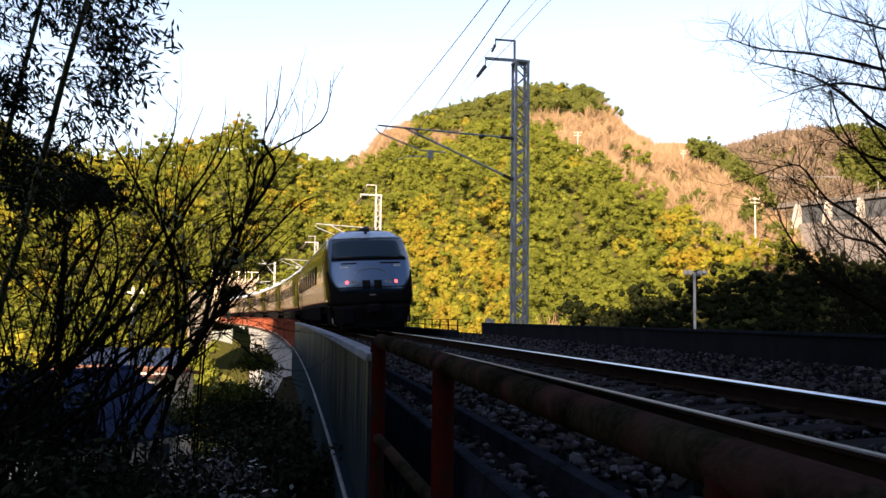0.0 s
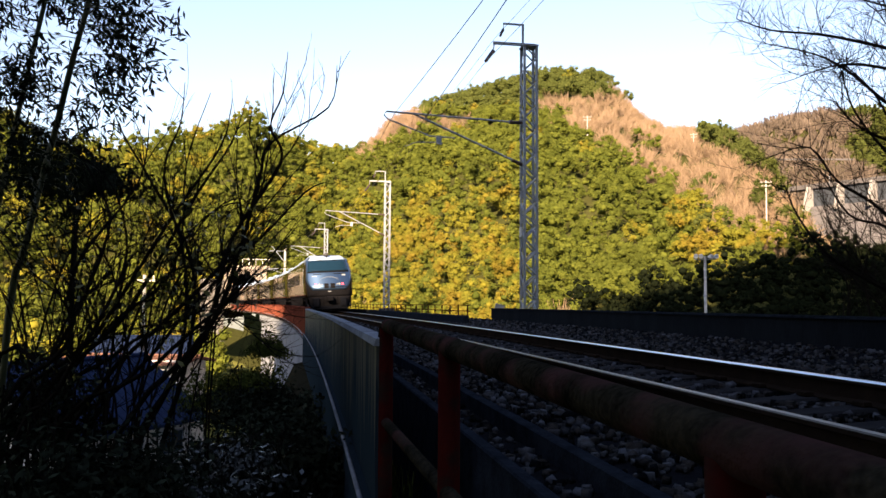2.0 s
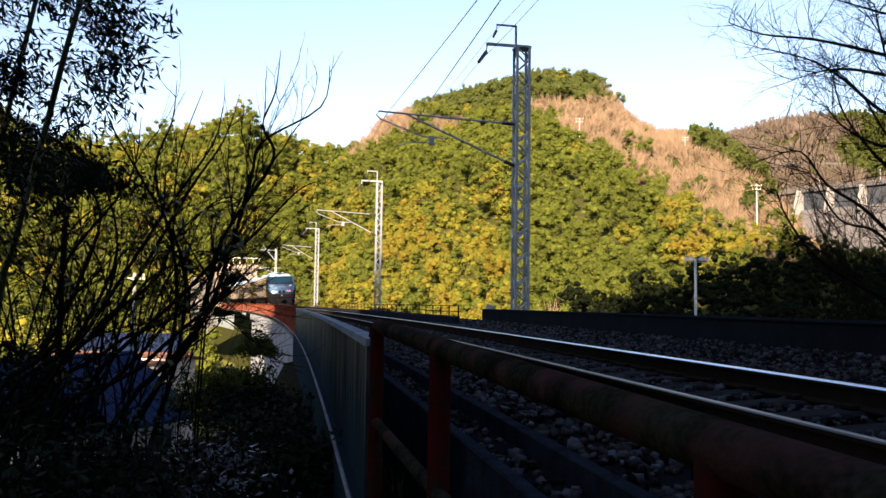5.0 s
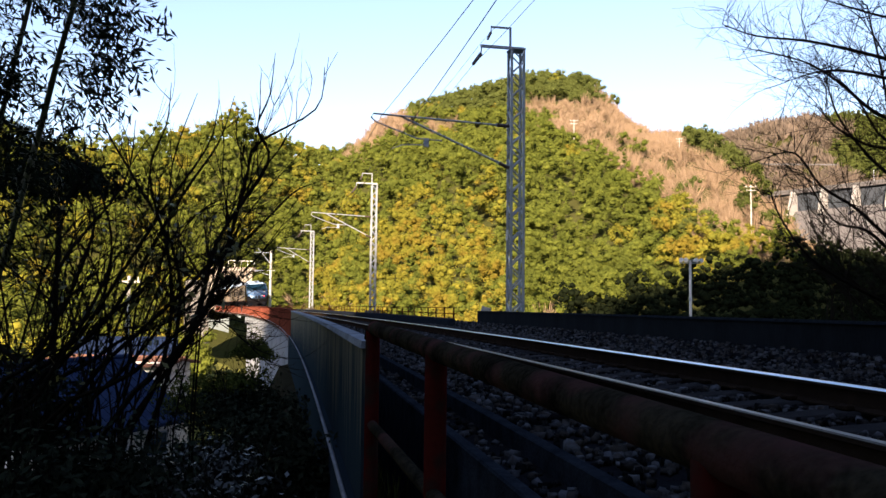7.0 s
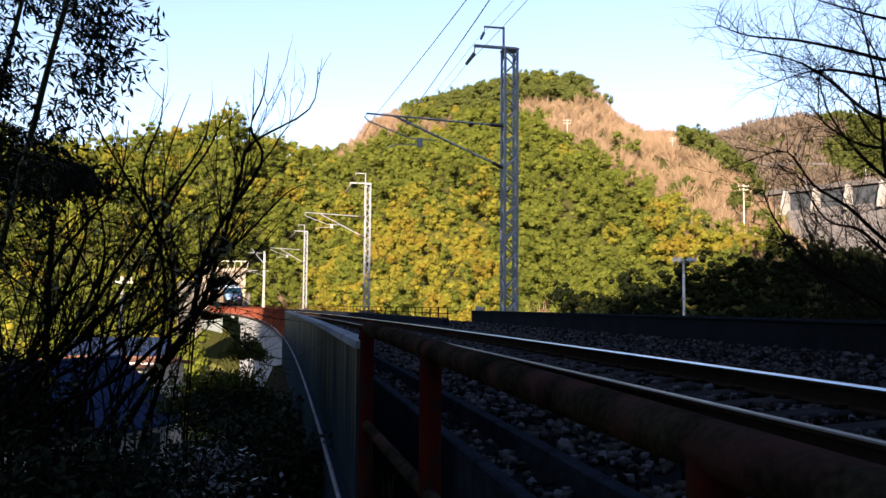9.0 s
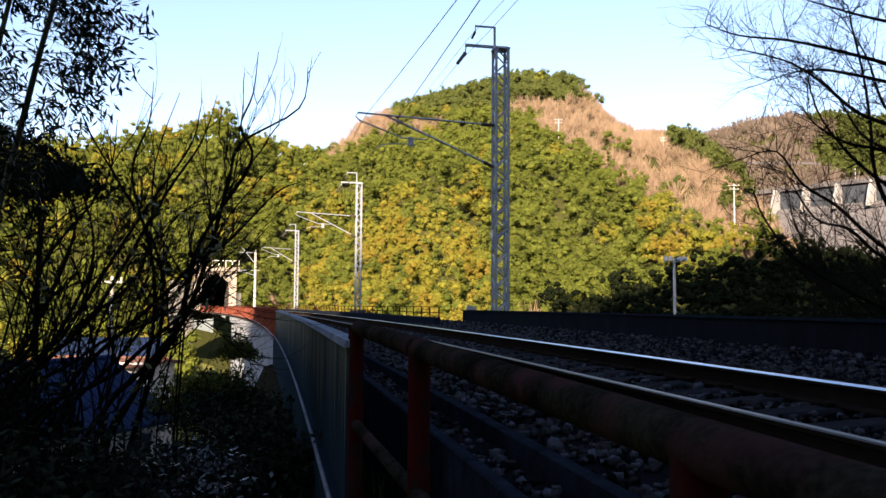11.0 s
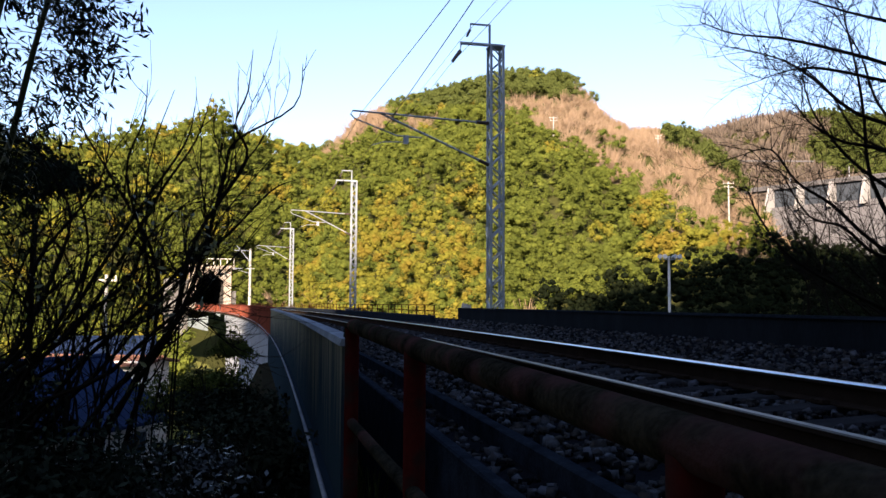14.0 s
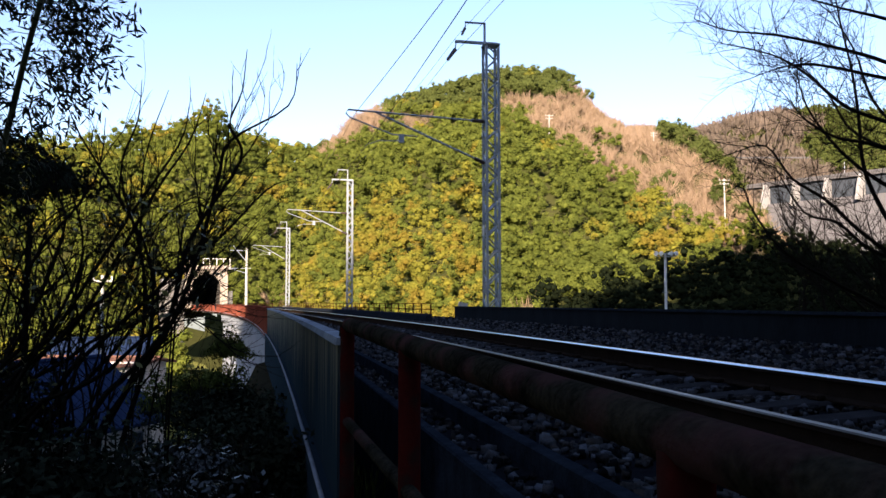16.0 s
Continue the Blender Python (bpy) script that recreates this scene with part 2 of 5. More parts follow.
def empty(name, m, label="", category="", group="", kind=""):
    ob = new(name)
    ob.empty_display_size = 0.2
    ob.matrix_basis = m
    return tagged(ob, label, category, group, kind)


def fast(name, verts, quads, material, tris=False):
    """A mesh straight from arrays, for leaves and stones."""
    n = 3 if tris else 4
    me = bpy.data.meshes.new(name)
    me.vertices.add(len(verts))
    me.vertices.foreach_set("co", np.asarray(verts, dtype=np.float32).ravel())
    me.loops.add(len(quads) * n)
    me.loops.foreach_set("vertex_index", np.asarray(quads, dtype=np.int32).ravel())
    me.polygons.add(len(quads))
    me.polygons.foreach_set("loop_start", np.arange(0, len(quads) * n, n, dtype=np.int32))
    me.update(calc_edges=True)
    me.materials.append(material)
    return new(name, me)


def box(bm, x0, x1, y0, y1, z0, z1, bevel=0.0, m=None):
    """A box, bevelled; m moves it."""
    r = bmesh.ops.create_cube(bm, size=1.0)
    bmesh.ops.scale(bm, vec=(x1 - x0, y1 - y0, z1 - z0), verts=r["verts"])
    bmesh.ops.translate(bm, vec=((x0 + x1) / 2, (y0 + y1) / 2, (z0 + z1) / 2), verts=r["verts"])
    vs = r["verts"]
    if bevel:
        es = list({e for v in vs for e in v.link_edges})
        vs = list({v for f in bmesh.ops.bevel(bm, geom=es, offset=bevel, segments=1, affect="EDGES")["faces"] for v in f.verts} | {v for v in vs if v.is_valid})
    if m is not None:
        bmesh.ops.transform(bm, matrix=m, verts=vs)
    return vs


def boxed(x0, x1, y0, y1, z0, z1, bevel=0.0, m=None):
    bm = bmesh.new()
    box(bm, x0, x1, y0, y1, z0, z1, bevel, m)
    return bm


def rod(bm, a, b, r0, r1=None, sides=8, caps=True):
    a, b = Vector(a), Vector(b)
    d = b - a
    r = bmesh.ops.create_cone(bm, cap_ends=caps, segments=sides, radius1=r0, radius2=r0 if r1 is None else r1, depth=d.length)
    m = Matrix.Translation((a + b) / 2) @ d.to_track_quat("Z", "Y").to_matrix().to_4x4()
    bmesh.ops.transform(bm, matrix=m, verts=r["verts"])
    return r["verts"]


def rodded(a, b, r0, r1=None, sides=8):
    bm = bmesh.new()
    rod(bm, a, b, r0, r1, sides)
    return bm


def tube(bm, pts, radii, sides=6):
    """A bent tube through pts."""
    rings = []
    for i, p in enumerate(pts):
        d = (Vector(pts[min(i + 1, len(pts) - 1)]) - Vector(pts[max(i - 1, 0)])).normalized()
        q = d.to_track_quat("Z", "Y").to_matrix()
        r = radii[i] if hasattr(radii, "__len__") else radii
        rings.append([bm.verts.new(Vector(p) + q @ Vector((r * math.cos(2 * math.pi * k / sides), r * math.sin(2 * math.pi * k / sides), 0))) for k in range(sides)])
    for a, b in zip(rings, rings[1:]):
        for k in range(sides):
            bm.faces.new((a[k], a[(k + 1) % sides], b[(k + 1) % sides], b[k]))
    bm.faces.new(rings[0][::-1])
    bm.faces.new(rings[-1])


# ---- the line of the track ----
U0, N0 = Vector((-0.1942, 0.981, 0)), Vector((0.981, 0.1942, 0))
SIDE, BEND, RADIUS = 2.91, 4.0, 800.0
GAUGE, CANT = 1.067, 0.06


def heading(s):
    return max(0.0, s - BEND) / RADIUS


def track(s, lateral=0.0, z=0.0):
    """The place s metres along the track, lateral metres right of its middle."""
    a = heading(s)
    p = N0 * SIDE + U0 * min(s, BEND) + RADIUS * (math.sin(a) * U0 - (1 - math.cos(a)) * N0)
    n = math.cos(a) * N0 + math.sin(a) * U0
    return p + n * lateral + Vector((0, 0, z))


def track_pose(s, lateral=0.0, z=0.0, tilt=0.0):
    """x to the right, y along the track."""
    turn = math.degrees(math.atan2(-U0.x, U0.y) + heading(s))
    p = track(s, lateral, z)
    return pose(p.x, p.y, p.z, 0, -tilt, turn)


def along(bm, s0, s1, step, section, closed=True):
    """A section of (lateral, z) points drawn along the track."""
    n = max(1, round((s1 - s0) / step))
    rings = [[bm.verts.new(track(s0 + (s1 - s0) * i / n, l, z)) for l, z in section] for i in range(n + 1)]
    k = len(section)
    for a, b in zip(rings, rings[1:]):
        for j in range(k if closed else k - 1):
            bm.faces.new((a[j], a[(j + 1) % k], b[(j + 1) % k], b[j]))
    if closed:
        bm.faces.new(rings[0][::-1])
        bm.faces.new(rings[-1])
    bmesh.ops.recalc_face_normals(bm, faces=bm.faces)
    return bm


# ---- the land: valley, hills, and the mountain behind that shades the near ground ----
VALLEY = -11.0
PORTAL = 150.0
# bearing in degrees right of +y, and the slope of the skyline above the eye
RIDGE_BEARING = np.array([-180, -135, -110, -60, -42, -27.6, -21.3, -18.9, -16.5, -14.9, -13.6, -11.5, -10, -8.3, -7, -5.5, -4, -2, 0.3, 2.5, 4.4, 6.3, 8.2, 9.7, 11, 12.6, 14.8, 16.6, 18.6, 20.3, 22, 24, 27.6, 38, 55, 110, 135, 180])
# the steep flanks past 40 degrees are unseen, raised to block low sky
RIDGE_SLOPE = np.array([0.12, 0.12, .55, .55, .35, .165, .180, .191, .208, .218, .201, .195, .184, .184, .204, .228, .238, .245, .258, .266, .276, .278, .272, .256, .228, .211, .209, .198, .168, .122, .085, .062, .045, .06, .42, .42, .04, .04])
RIDGE_RANGE_B = np.array([-180, -30, -15, -9, -4, 6, 12, 18, 22, 30, 60, 180])
RIDGE_RANGE = np.array([280, 270, 280, 340, 400, 430, 420, 350, 280, 240, 220, 220])
FAR_BEARING = np.array([-180, 8, 12, 15.5, 17.6, 19.7, 22, 24.5, 27.6, 32, 60, 180])
FAR_SLOPE = np.array([.10, .12, .190, .196, .203, .212, .218, .217, .206, .19, .12, .10])


def smooth(t):
    t = np.clip(t, 0, 1)
    return t * t * (3 - 2 * t)


def waves(x, y, s):
    """A cheap rolling noise."""
    return (np.sin(x / s + 1.3) * np.cos(y / s * 1.17 + 0.4) + 0.5 * np.sin(x / s * 2.3 + y / s * 1.9) + 0.3 * np.cos(x / s * 4.1 - y / s * 3.7 + 2)) / 1.8


def land(x, y):
    """The height of the ground."""
    x, y = np.asarray(x, float), np.asarray(y, float)
    r = np.hypot(x, y)
    az = np.degrees(np.arctan2(x, y))
    rr = np.interp(az, RIDGE_RANGE_B, RIDGE_RANGE)
    top = EYE_Z + rr * np.interp(az, RIDGE_BEARING, RIDGE_SLOPE) - 6.0
    foot = np.interp(az, [-60, -22, -14, -8, 0, 15, 30, 60], [90, 135, 152, 135, 120, 105, 95, 90])
    t = (r - foot) / (rr - foot)
    up = 0.55 * np.clip(t, 0, 1) + 0.45 * smooth(t)
    h = VALLEY + (top - VALLEY) * up - np.clip(r - rr, 0, None) * 0.35
    h = np.maximum(h, VALLEY)
    h = h + waves(x, y, 23) * 3.0 * smooth((r - foot) / 60) * (1 - smooth((r - rr + 60) / 60))
    ft = (r - 430) / 380
    far = EYE_Z + 810 * np.interp(az, FAR_BEARING, FAR_SLOPE) - 10
    far = VALLEY + (far - VALLEY) * (0.5 * np.clip(ft, 0, 1) + 0.5 * smooth(ft)) - np.clip(r - 810, 0, None) * 0.2
    far = far + waves(x, y, 60) * 9 * smooth(ft) * (1 - smooth((r - 760) / 50))
    h = np.maximum(h, far)
    front = smooth((np.abs(az) < 95) * 1.0)
    # the mountain behind, higher towards its east end
    crest = np.interp(x, [-160, -90, -78, -68, -62, -56, -50, -46, -42.5, -36, -22, -3, 9, 120, 300], [62, 63, 66, 75, 79, 77.2, 74, 71, 76, 107, 120, 145, 149, 152, 110]) + waves(x, y, 9) * 0.6
    back = VALLEY + (crest - VALLEY) * np.exp(-(np.abs(y + 105) / 34) ** 1.6) * smooth((220 - np.abs(x + 10)) / 120)
    return np.where(y < -5, np.maximum(np.where(front > 0.5, h, VALLEY), back), h)


def land_sheet():
    azs = np.concatenate([np.arange(-180, -34, 3.0), np.arange(-34, 40, 0.75), np.arange(40, 180, 3.0)])
    rs = np.concatenate([[2.0, 8, 16], np.arange(24, 150, 6), np.arange(150, 460, 8), np.arange(470, 860, 20), [900, 1000, 1200, 1600, 2200, 3200, 4500]])
    A, R = np.meshgrid(np.radians(azs), rs)
    X, Y = np.sin(A) * R, np.cos(A) * R
    Z = land(X, Y)
    Z[-4:] = np.minimum(Z[-4:], -5)
    n = len(azs)
    verts = np.stack([X.ravel(), Y.ravel(), Z.ravel()], 1)
    hole = [track(s) for s in np.arange(PORTAL - 6, PORTAL + 130, 2.0)]
    hx, hy = np.array([p.x for p in hole]), np.array([p.y for p in hole])
    quads = []
    for i in range(len(rs) - 1):
        for j in range(n):
            q = [i * n + j, i * n + (j + 1) % n, (i + 1) * n + (j + 1) % n, (i + 1) * n + j]
            c = verts[q].mean(0)
            if c[2] > -3 and c[2] < 10 and np.min(np.hypot(hx - c[0], hy - c[1])) < 5.5:
                continue
            quads.append(q[::-1])
    ob = fast("ground", verts, quads, HILL)
    tagged(ob, "brown soil of the wooded valley and hills", "ground", kind="structure")


land_sheet()


def leaf_quads(centre, outward, size, rng, slim=1.0, ruffle=0.55):
    """One small bent-out quad at each centre."""
    n = len(centre)
    nrm = outward + rng.normal(0, ruffle, (n, 3))
    nrm /= np.linalg.norm(nrm, axis=1)[:, None]
    t = np.cross(nrm, rng.normal(0, 1, (n, 3)))
    t /= np.linalg.norm(t, axis=1)[:, None] + 1e-9
    b = np.cross(nrm, t)
    s = size[:, None] * rng.uniform(0.6, 1.25, (n, 1))
    v = np.stack([centre - t * s, centre - b * s * 0.7 * slim, centre + t * s, centre + b * s * 0.7 * slim], 1)
    return v.reshape(-1, 3), np.arange(4 * n).reshape(n, 4)


def leaf_tris(centre, outward, size, rng, ruffle=0.36):
    """One small leaf spray, a triangle, at each centre."""
    n = len(centre)
    nrm = outward * .75 + np.array([-.12, -.45, .5]) + rng.normal(0, ruffle, (n, 3))     # leaves turn to the light
    nrm /= np.linalg.norm(nrm, axis=1)[:, None]
    t = np.cross(nrm, rng.normal(0, 1, (n, 3)))
    t /= np.linalg.norm(t, axis=1)[:, None] + 1e-9
    b = np.cross(nrm, t)
    s = size[:, None] * rng.uniform(0.6, 1.3, (n, 1))
    v = np.stack([centre + t * s * 1.15, centre - t * s * .55 + b * s * .8, centre - t * s * .55 - b * s * .8], 1)
    return v.reshape(-1, 3), np.arange(3 * n).reshape(n, 3)


def ico():
    """A round lump, the heart of a clump of leaves."""
    bm = bmesh.new()
    bmesh.ops.create_icosphere(bm, subdivisions=1, radius=1.0)
    bm.verts.index_update()
    v = np.array([tuple(p.co) for p in bm.verts])
    f = np.array([[p.index for p in q.verts] for q in bm.faces])
    bm.free()
    return v, f


ICO_V, ICO_F = ico()


def crowns(name, xy, width, tall, count, leaf, material, label, seed, twigs=False, sprays=13):
    """Woods: a lobed crown of many leaf clumps over each place."""
    rng = np.random.default_rng(seed)
    k = len(xy)
    if not k:
        return
    ground = land(xy[:, 0], xy[:, 1])
    idx = np.repeat(np.arange(k), count)
    n = len(idx)
    w = (width * rng.uniform(0.7, 1.4, k))[idx]
    hgt = (tall * rng.uniform(0.75, 1.25, k))[idx]
    c = np.stack([xy[idx, 0], xy[idx, 1], ground[idx] + hgt * 0.45], 1)
    # each leaf clump sits on one of the tree's round lobes
    lobes = rng.normal(0, 1, (k, 22, 3))
    lobes[:, :, 2] = np.abs(lobes[:, :, 2]) * 0.9 - 0.15
    lobes /= np.linalg.norm(lobes, axis=2)[:, :, None]
    lobes *= rng.uniform(0.6, 1.0, (k, 22, 1))
    size = rng.uniform(0.19, 0.36, (k, 22))
    pick = rng.integers(0, 22, n)
    lob, lr = lobes[idx, pick], size[idx, pick]
    d = rng.normal(0, 1, (n, 3)) + lob * 0.9
    d[:, 2] += 0.15
    d /= np.linalg.norm(d, axis=1)[:, None]
    pos = c + lob * np.stack([w, w, hgt * 0.55], 1) + d * (lr * w)[:, None] * rng.uniform(0.85, 1.08, (n, 1))
    if twigs:
        base = np.stack([xy[idx, 0], xy[idx, 1], ground[idx]], 1) + rng.normal(0, 0.25, (n, 3))
        up = pos - base
        m = base + up * rng.uniform(0.35, 0.95, (n, 1))
        up = up / np.linalg.norm(up, axis=1)[:, None]
        sd = np.cross(up, rng.normal(0, 1, (n, 3)))
        sd /= np.linalg.norm(sd, axis=1)[:, None]
        ln = (hgt * 0.30 * rng.uniform(0.5, 1.2, n))[:, None]
        th = np.asarray(leaf)[idx][:, None] * rng.uniform(0.6, 1.3, (n, 1))
        v = np.stack([m - up * ln - sd * th, m - up * ln + sd * th, m + up * ln + sd * th * 0.4, m + up * ln - sd * th * 0.4], 1).reshape(-1, 3)
        q = np.arange(4 * n).reshape(n, 4)
        tagged(fast(name, v, q, material), label, "woods", kind="stuff")
        return
    # the clumps themselves
    m = len(ICO_V)
    per = count
    ti = np.repeat(np.arange(k), per)
    cn = len(ti)
    wt = width * np.random.default_rng(seed + 50).uniform(0.75, 1.35, k)
    ht = tall * np.random.default_rng(seed + 51).uniform(0.65, 1.45, k)
    dl = rng.normal(0, 1, (cn, 3))
    dl[:, 2] = np.abs(dl[:, 2]) * 0.95 - 0.2
    dl /= np.linalg.norm(dl, axis=1)[:, None]
    shell = rng.uniform(0.66, 1.0, (cn, 1)) * (0.8 + 0.2 * np.sin(3 * np.arctan2(dl[:, 1], dl[:, 0]) + ti)[:, None])
    cc = np.stack([xy[ti, 0], xy[ti, 1], ground[ti] + ht[ti] * 0.45], 1) + dl * shell * np.stack([wt[ti], wt[ti], ht[ti] * 0.55], 1)
    cr = (wt[ti] * rng.uniform(0.15, 0.31, cn) * (24 / per) ** 0.4)[:, None, None]
    v = cc[:, None, :] + ICO_V[None] * cr * rng.uniform(0.50, 0.84, (cn, m, 1)) * np.array([1, 1, 0.8])
    f = ICO_F[None] + (np.arange(cn) * m)[:, None, None]
    ob = fast(name, v.reshape(-1, 3), f.reshape(-1, 3), material, tris=True)
    ob.data.polygons.foreach_set("use_smooth", [True] * len(ob.data.polygons))
    tagged(ob, label, "woods", kind="stuff")
    # loose sprays round them
    si = np.repeat(np.arange(cn), sprays)
    d = rng.normal(0, 1, (len(si), 3)) + dl[si] * 0.8 + np.array([0, 0, 0.25])
    d /= np.linalg.norm(d, axis=1)[:, None]
    pos = cc[si] + d * cr[si, 0] * rng.uniform(0.70, 1.30, (len(si), 1)) * np.array([1, 1, 0.85])
    v, q = leaf_tris(pos, d, np.full(len(si), leaf), rng)
    tagged(fast(name.replace("woods", "foliage"), v, q, material, tris=True), label.replace("woods", "foliage"), "foliage", kind="stuff")


def plant_hills():
    rng = np.random.default_rng(5)
    # the near hills
    gx, gy = np.meshgrid(np.arange(-250, 290, 5.6), np.arange(70, 455, 5.6))
    x, y = (gx + rng.uniform(-2.4, 2.4, gx.shape)).ravel(), (gy + rng.uniform(-2.4, 2.4, gy.shape)).ravel()
    az, r = np.degrees(np.arctan2(x, y)), np.hypot(x, y)
    rr = np.interp(az, RIDGE_RANGE_B, RIDGE_RANGE)
    foot = np.interp(az, [-60, -22, -14, -8, 0, 15, 30, 60], [90, 135, 152, 135, 120, 105, 95, 90])
    keep = (r < rr + 12) & (r > foot - 14) & (az > -31) & (az < 31)
    az, r, x, y = az[keep], r[keep], x[keep], y[keep]
    hole = [track(s) for s in np.arange(30, PORTAL + 14, 3.0)]
    clear = np.ones(len(x), bool)
    for p in hole:
        clear &= np.hypot(x - p.x, y - p.y) > 8.5
    az, r, x, y = az[clear], r[clear], x[clear], y[clear]
    z = land(x, y) + 4
    slope = (z - EYE_Z) / r
    wob = waves(x, y, 17)
    lower = np.interp(az, [4, 8, 10.5, 13, 15, 18.6, 22.5], [.235, .200, .172, .142, .110, .078, .060]) + wob * 0.012
    bare = (az > 4.5) & (slope > lower) & ((az > 9.2) | (slope < .25)) & ~((az > 14.8) & (slope > np.interp(az, [14.8, 17, 19, 21.5], [.200, .178, .146, .094])))
    bare |= (az > -8.2) & (az < -3.6) & (slope > np.interp(az, [-8.2, -5, -3.6], [.165, .195, .232]) + wob * .01)
    bare |= (az > -4) & (az < 3) & (np.abs(slope - .222) < .008 + wob * .01)
    bare &= rng.uniform(0, 1, len(x)) < 0.95
    bare |= (az > -12) & (az < 9) & (slope < .045) & (rng.uniform(0, 1, len(x)) < 0.10)
    yellow = (az > -6) & (az < 3.2) & (slope < .140 + wob * .03) & (rng.uniform(0, 1, len(x)) < 0.72 + .3 * waves(x, y, 11))
    yellow |= (az > 13) & (az < 20) & (slope < .11) & (slope > .04) & (rng.uniform(0, 1, len(x)) < 0.45)
    yellow |= rng.uniform(0, 1, len(x)) < 0.025
    yellow |= (az < -6) & (rng.uniform(0, 1, len(x)) < np.interp(az, [-15, -12], [.12, .20]))
    yellow &= ~bare
    # woods under the shadow line take the leaf colour darkened for shade
    in_shade = (az > 7) & (slope < np.interp(az, [7, 12, 17, 20, 26, 33], [.0, .018, .042, .055, .07, .08]) + wob * .006) & ~bare
    yellow &= ~in_shade
    pine = ~bare & ~yellow & ~in_shade & ((az > 14.8) | (slope > .235)) & (slope > .085)
    green = ~bare & ~yellow & ~in_shade & ~pine
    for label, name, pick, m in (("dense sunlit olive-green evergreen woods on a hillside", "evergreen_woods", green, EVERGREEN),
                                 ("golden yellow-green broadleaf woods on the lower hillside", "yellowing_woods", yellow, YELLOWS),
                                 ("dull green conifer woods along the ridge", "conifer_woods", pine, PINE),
                                 ("woods in the mountain's shade, coloured dark to match it", "cedar_woods", in_shade, SHADELEAF)):
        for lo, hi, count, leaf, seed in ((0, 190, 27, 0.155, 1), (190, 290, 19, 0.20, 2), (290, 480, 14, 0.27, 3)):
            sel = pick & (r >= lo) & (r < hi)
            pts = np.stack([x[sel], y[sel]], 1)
            crowns(name, pts, np.full(len(pts), 3.6), np.full(len(pts), 8.5 if hi < 480 else 6.5), count, leaf, m, label, seed, sprays=16 if m is SHADELEAF else 58 if lo == 0 else 44)
    sel = bare
    pts = np.stack([x[sel], y[sel]], 1)
    pts = np.concatenate([pts + rng.normal(0, 1.8, pts.shape) for _ in range(2)])
    crowns("bare_woods", pts, np.full(len(pts), 2.6), np.full(len(pts), 4.8), 95, np.full(len(pts), 0.075), BARE, "leafless tan and orange-brown scrub woods on the hill", 7, twigs=True)
    # the far hills
    n = 3000
    az = rng.uniform(9, 31, n)
    r = rng.uniform(430, 830, n)
    x, y = np.sin(np.radians(az)) * r, np.cos(np.radians(az)) * r
    bare = (az + 2.5 * waves(x, y, 40) + (r - 620) / 60 < 26.0)
    pts = np.stack([x, y], 1)
    crowns("far_bare_woods", pts[bare], np.full(bare.sum(), 5.0), np.full(bare.sum(), 9.0), 40, np.full(bare.sum(), 0.4), FARWOOD, "leafless brown woods on the far hill, haze put into the colour", 8, twigs=True)
    crowns("far_green_woods", pts[~bare], np.full((~bare).sum(), 4.0), np.full((~bare).sum(), 9.0), 6, 0.6, PINE, "hazy dark green conifer woods on the far hill", 9, sprays=20)


plant_hills()


def valley_floor():
    rng = np.random.default_rng(31)
    xs, ys = np.arange(-78, -9, 3.0), np.arange(72, 150, 3.0)
    X, Y = np.meshgrid(xs, ys)
    Z = np.maximum(land(X, Y), VALLEY) + .06 + rng.uniform(0, .12, X.shape)
    n = len(xs)
    quads = [[i * n + j, i * n + j + 1, (i + 1) * n + j + 1, (i + 1) * n + j] for i in range(len(ys) - 1) for j in range(n - 1)]
    tagged(fast("meadow", np.stack([X.ravel(), Y.ravel(), Z.ravel()], 1), quads, GRASS), "sunlit dry yellow-green grass on the valley floor", "meadow", kind="structure")
    pts = np.stack([rng.uniform(-74, -16, 70), rng.uniform(84, 140, 70)], 1)
    line = [track(s) for s in range(30, 150, 6)]
    ok = np.array([min(math.hypot(p.x - a, p.y - b) for p in line) > 7 and math.hypot(a + 28.2, b - 70) > 9 and math.hypot(a + 36, b - 92) > 9 for a, b in pts])
    pts = pts[ok]
    for k, (m, label) in enumerate(((EVERGREEN, "sunlit green valley woods beside the houses"), (YELLOWS, "sunlit yellow-green valley woods beside the houses"))):
        crowns("valley_woods", pts[k::2], np.full(len(pts[k::2]), 2.6), np.full(len(pts[k::2]), 6.0), 16, .2, m, label, 60 + k, sprays=80)


valley_floor()


# ---- embankment, track bed and bridge ----
ABUT = 29.0                     # where the embankment ends and the girders begin


def bank(x, y):
    """The height of the ground beside the line."""
    lat, s = x * N0.x + y * N0.y - SIDE, x * U0.x + y * U0.y
    z = float(land(x, y))
    if -45 < s < ABUT:
        z = max(z, float(np.interp(lat, [-8, -5.2, -2.9, -1.98, 6.6, 22], [VALLEY, -6.4, -1.5, -1.25, -.3, VALLEY])))
    return z


